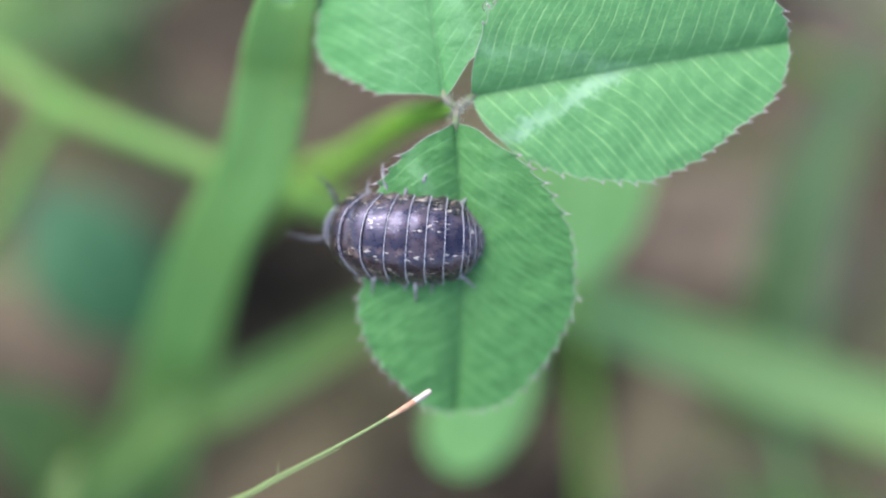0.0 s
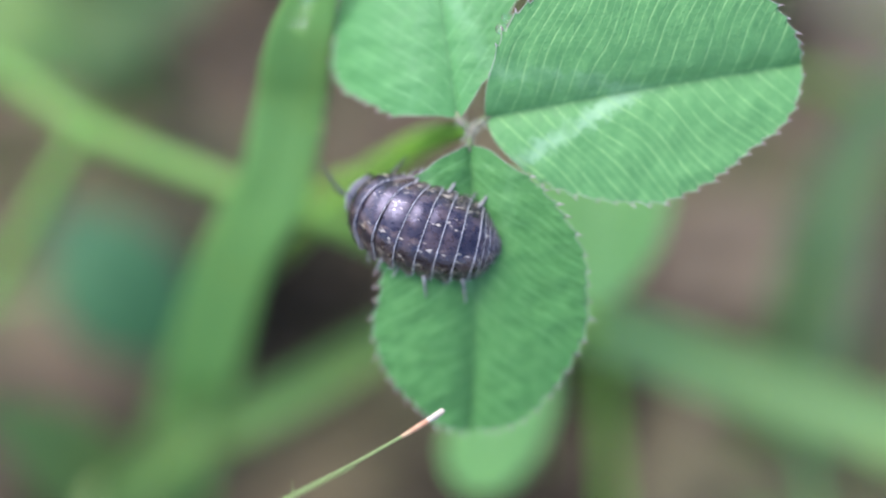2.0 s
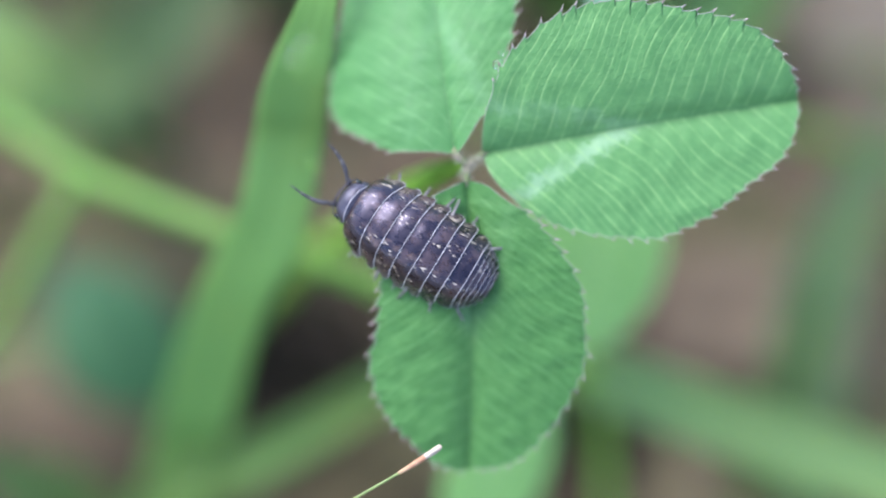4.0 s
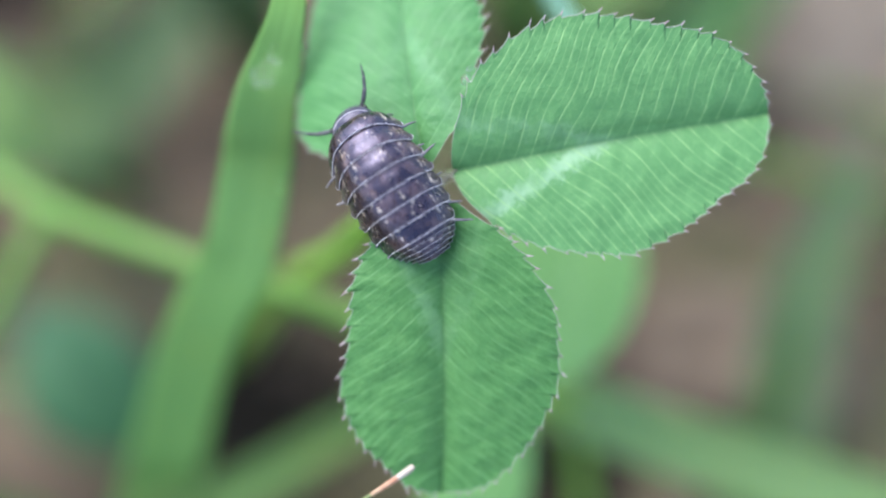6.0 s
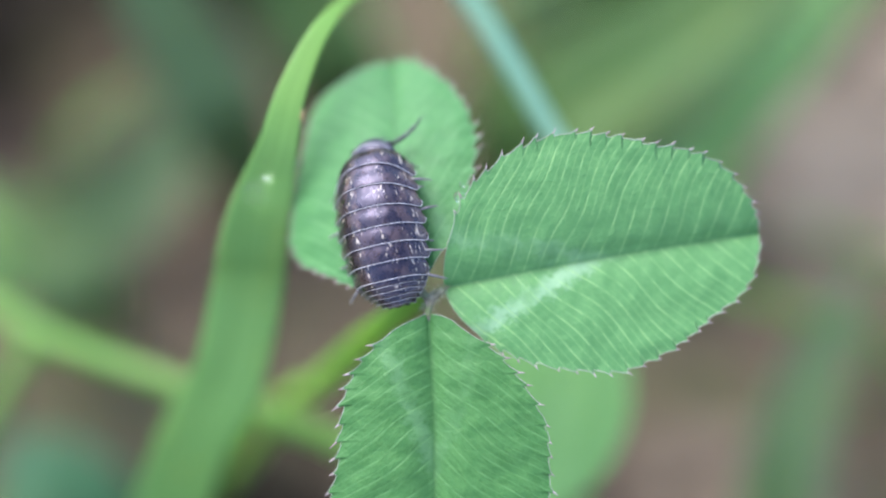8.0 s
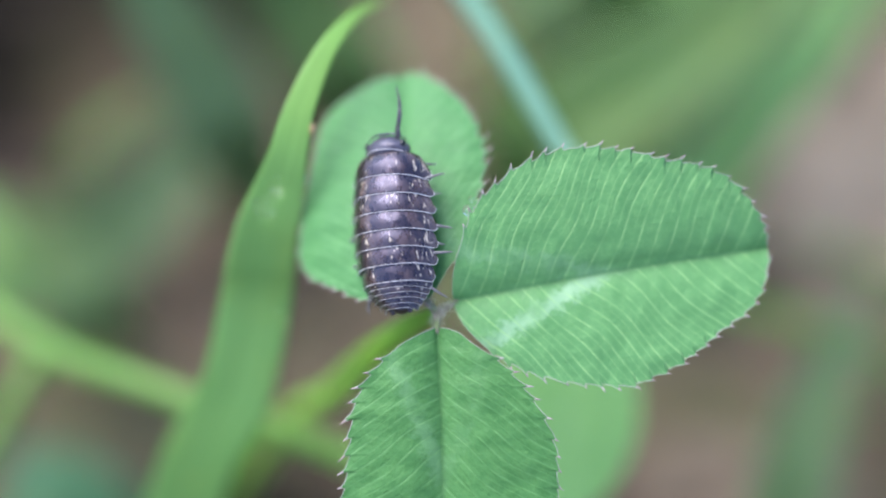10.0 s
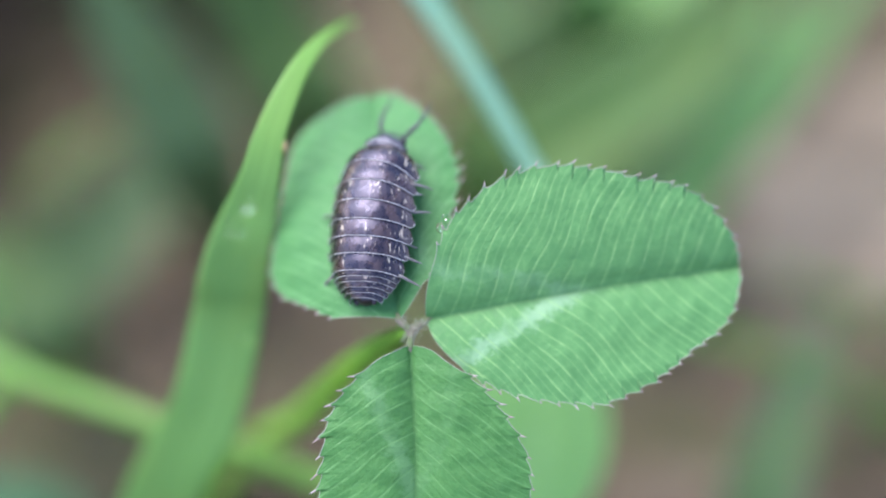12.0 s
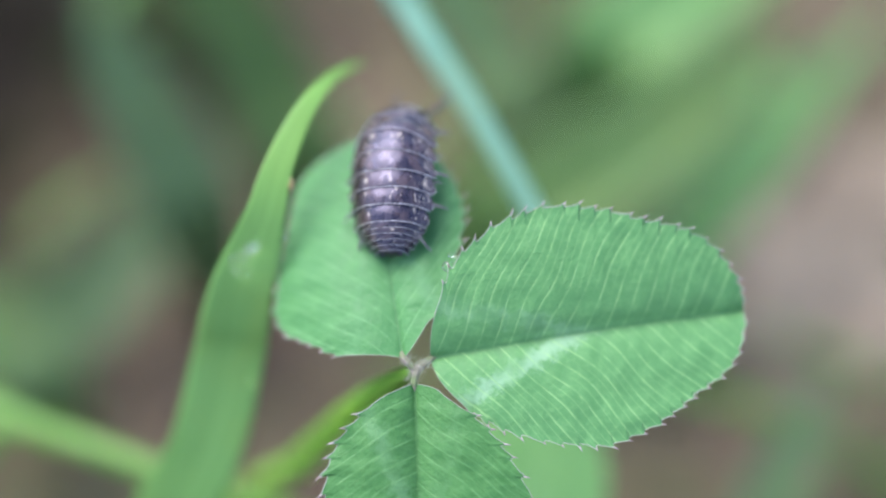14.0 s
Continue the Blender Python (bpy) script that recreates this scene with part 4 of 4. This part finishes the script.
    for k in range(1, 8):
        for s in (1, -1):
            bm = bmesh.new()
            reach = (0.62, 0.9, 0.78, 0.98, 0.8, 0.92, 1.0)[k - 1]
            tube(bm, [Vector((0, 0, 0)), Vector((0, s * 0.9, 0.25)) * MM, Vector((0, s * 1.7 * reach, 0.1)) * MM], (0.16, 0.15, 0.12), 10, 8)
            tube(bm, [Vector((0, s * 1.62 * reach, 0.14)) * MM, Vector((0, s * 2.2 * reach, -0.2)) * MM, Vector((0, s * 2.65 * reach, -0.55)) * MM], (0.12, 0.11, 0.08), 8, 8)
            tube(bm, [Vector((0, s * 2.6 * reach, -0.5)) * MM, Vector((0, s * 2.85 * reach, -0.75)) * MM, Vector((0, s * 3.05 * reach, -0.98)) * MM], (0.09, 0.07, 0.02), 6, 6)
            legs.append((k, s, part("leg", bm, M_LEG, bug, "jointed pale grey leg", shift=False)))
    feelers = []
    for s in (1, -1):
        bm = bmesh.new()
        tube(bm, [Vector((0, 0, 0)), Vector((0.4, s * 0.1, 0.18)) * MM, Vector((0.85, s * 0.12, 0.25)) * MM], (0.22, 0.24, 0.19), 8, 8)
        tube(bm, [Vector((0.85, s * 0.12, 0.25)) * MM, Vector((1.5, s * 0.22, 0.28)) * MM, Vector((2.2, s * 0.2, 0.2)) * MM], (0.16, 0.2, 0.17), 8, 8)
        tube(bm, [Vector((2.2, s * 0.2, 0.2)) * MM, Vector((2.6, s * 0.1, 0.12)) * MM, Vector((3.05, -s * 0.02, 0.05)) * MM], (0.135, 0.15, 0.125), 8, 8)
        tube(bm, [Vector((3.05, -s * 0.02, 0.05)) * MM, Vector((3.5, -s * 0.2, -0.02)) * MM, Vector((4.1, -s * 0.45, -0.1)) * MM], (0.105, 0.09, 0.025), 8, 8)
        bmesh.ops.scale(bm, vec=(0.98, 0.95, 1.0), verts=bm.verts)
        ob = part("feeler", bm, M_FEELER, bug, "dark jointed feeler", shift=False)
        bm = bmesh.new()
        for p in ((0.86, 0.12, 0.25), (2.2, 0.2, 0.2), (3.05, -0.02, 0.05)):
            blob(bm, Vector((p[0] * 0.98, s * p[1] * 0.95, p[2])) * MM, (0.06 * MM, 0.165 * MM, 0.165 * MM), 1, 0.1, 1)
        part("joint", bm, M_LEG, ob, "pale feeler joint", shift=False)
        feelers.append((s, ob))
    return bug, rings, legs, feelers


BUG, PLATES, LEGS, FEELERS = build_bug()

# seconds, middle x, y, height, heading, nose down, roll, curl of the front, curl of the tail, sideways bend, left feeler, right feeler, feelers' dip, left feeler's tuck under the head
CRAWL = (
    (0.0, -4.18, -9.38, 0.7, 175.7, 4, 8, 74, 58, -12, 8, -62, -4),
    (0.5, -5.29, -8.87, 0.7, 175.0, 4, 8, 34, 24, -4, 27, -19, 0),
    (1.0, -4.74, -8.17, 0.7, 171.7, 4, 8, 74, 46, -8, 0, -82, 8),
    (1.5, -4.36, -7.77, 0.7, 166.4, 4, 8, 76, 46, -14, 4, -92, 8),
    (2.0, -3.60, -6.60, 0.7, 160.6, 4, 8, 74, 48, -34, -22, -128, -8),
    (2.5, -4.04, -6.77, 0.7, 162.4, 2, 10, 4, 14, -14, 5, -31, 0),
    (3.0, -4.74, -6.54, 0.7, 160.0, 2, 9, 0, 8, -8, 30, -34, 0),
    (5.5, -2.98, -3.47, 1.1, 128.5, 4, -4, 60, 30, 4, 0, -43, 0),
    (6.0, -3.78, -0.20, 0.7, 122.0, 6, -6, 60, 28, 6, 68, -41, 0),
    (6.5, -3.84, 2.61, 0, 116.2, 8, -8, 70, 36, 4, 47, -39, 0, 70),
    (7.0, -4.23, 4.84, -0.9, 107.1, 10, -10, 68, 38, 2, 60, -52, 5, 80),
    (7.5, -3.97, 5.39, -1.2, 105.8, 10, -16, 56, 30, 2, 60, -60, 5, 80),
    (8.0, -3.69, 5.57, -1.3, 100.4, 10, -18, 52, 26, 0, 50, -70, 5, 80),
    (10.5, -2.89, 6.88, -1.6, 90.6, 10, -28, 0, 4, -4, -4, 4, -4, 85),
    (11.0, -1.56, 7.57, -1.7, 78.4, 10, -28, 0, 6, -8, 50, 37, 0),
    (11.5, -1.64, 7.99, -1.9, 74.0, 10, -28, 0, 8, -10, 10, -84, 0, 85),
    (12.0, -2.81, 8.27, -2, 83.7, 12, -28, 38, 8, -4, 0, -40, 10),
    (12.5, -2.85, 9.17, -2.2, 81.0, 12, -28, 44, 8, -2, 15, -30, 10),
    (13.0, -2.05, 10.12, -2.5, 79.9, 12, -28, 44, 8, -4, 20, -25, 5),
    (13.5, -1.95, 11.88, -3, 79.6, 13, -28, 42, 8, -4, 20, -40, 10),
    (14.0, -1.87, 14.31, -3.6, 88.0, 14, -24, 74, 16, 0, 20, -40, 30),
)
CRAWL = tuple(row + (0,) * (14 - len(row)) for row in CRAWL)


def crawl_at(t):
    """The row of CRAWL at any time, smoothly between its neighbours."""
    rows = CRAWL
    k = max(i for i in range(len(rows) - 1) if rows[i][0] <= t + 1e-9)
    a, b = rows[k], rows[k + 1]
    span = b[0] - a[0]
    f = (t - a[0]) / span
    out = []
    for i in range(1, len(a)):
        va = (b[i] - rows[k - 1][i]) / (b[0] - rows[k - 1][0]) if k else (b[i] - a[i]) / span
        vb = (rows[k + 2][i] - a[i]) / (rows[k + 2][0] - a[0]) if k + 2 < len(rows) else (b[i] - a[i]) / span
        out.append(a[i] * (2 * f ** 3 - 3 * f * f + 1) + b[i] * (3 * f * f - 2 * f ** 3) + span * (va * (f ** 3 - 2 * f * f + f) + vb * (f ** 3 - f * f)))
    return out


def mm_move(x, y, z):
    return Matrix.Translation((x * MM, y * MM, z * MM))


def turn(axis, degrees_):
    return Matrix.Rotation(radians(degrees_), 4, axis)


FRONT_SHARE = {3: 0.12, 2: 0.22, 1: 0.30, 0: 0.36}
TAIL_SHARE = {5: 0.06, 6: 0.08, 7: 0.12, 8: 0.12, 9: 0.12, 10: 0.12, 11: 0.12, 12: 0.13, 13: 0.13}
PIVOT = FLOOR + 0.35


def bug_pose(t):
    """The bug's pose and, in its own space, each ring's."""
    x, y, z, heading, dip, roll, curl, tail, bend, left, right, droop, tuck = crawl_at(t)
    at = {ROOT: Matrix.Identity(4)}
    for k in range(ROOT - 1, -1, -1):
        at[k] = at[k + 1] @ mm_move(RINGS[k + 1][1] / 2, 0, PIVOT) @ turn("Z", bend / 8) @ turn("Y", curl * FRONT_SHARE[k]) @ mm_move(RINGS[k][1] / 2, 0, -PIVOT)
    for k in range(ROOT + 1, len(RINGS)):
        at[k] = at[k - 1] @ mm_move(-RINGS[k - 1][1] / 2, 0, PIVOT) @ turn("Z", -bend / 14) @ turn("Y", -tail * TAIL_SHARE[k]) @ mm_move(-RINGS[k][1] / 2, 0, -PIVOT)
    nose = at[0] @ Vector((0.7 * MM, 0, (FLOOR + 0.6) * MM))
    rear = at[len(RINGS) - 1] @ Vector((-0.4 * MM, 0, FLOOR * MM))
    mid, way = (nose + rear) / 2, nose - rear
    skew = math.degrees(math.atan2(way.y, way.x))
    m = TILT @ mm_move(x, y, z) @ turn("Z", heading - skew) @ turn("Y", dip) @ turn("X", roll) @ Matrix.Translation((-mid.x, -mid.y, 0))
    return m, at, (left, right, droop, tuck)


# how far out each leg stands while the bug lies still and leans over, by side
EARLY_TUCK = {1: (1.2, 1.4, 2.3, 1.3, 2.7, 1.4, 2.0), -1: (1.2, 1.5, 2.1, 1.5, 2.5, 1.5, 2.0)}


def motions():
    times = [i * 0.25 for i in range(57)]
    poses = [bug_pose(t) for t in times]
    walk(BUG, [(t, p[0]) for t, p in zip(times, poses)])
    for k, ob in enumerate(PLATES):
        walk(ob, [(t, p[1][k]) for t, p in zip(times, poses)])
    # each leg steps with the ground covered
    gone = [0.0]
    for a, b in zip(poses, poses[1:]):
        gone.append(gone[-1] + (b[0].translation - a[0].translation).length / MM)
    for k, s, ob in LEGS:
        rows = []
        for t, p, g in zip(times, poses, gone):
            swing = 16 * math.sin(g * 1.3 + k * 1.9 + (0 if s > 0 else 2.6)) + 1.5 * math.sin(t * 2 + k)
            early, late = EARLY_TUCK[s][k - 1], 1.45 if k % 2 else 1.6
            f = min(max((t - 3.3) / 1.7, 0.0), 1.0)
            tuck = early + (late - early) * f
            if s < 0 and k in (3, 4, 5):
                # three legs stretch out at the very start
                tuck += 1.3 * max(0.0, 1 - t / 0.75)
            splay = (4 - k) * (8 if k < 7 else 14) * s
            lift = 5 * math.cos(g * 1.3 + k * 1.9 + (0 if s > 0 else 2.6)) * s
            rows.append((t, p[1][k] @ mm_move(0, s * tuck, FLOOR) @ turn("Z", -splay + swing) @ turn("X", lift)))
        walk(ob, rows)
    for s, ob in FEELERS:
        rows = []
        for t, p in zip(times, poses):
            # the feelers stay level while the head curls down
            root = Matrix.Translation(p[1][0] @ Vector((0.75 * MM, s * 0.75 * MM, (FLOOR + 0.55) * MM)))
            rows.append((t, root @ turn("Z", p[2][0] if s > 0 else p[2][1]) @ turn("Y", p[2][2] - 8 + (p[2][3] if s > 0 else 0))))
        walk(ob, rows)


motions()
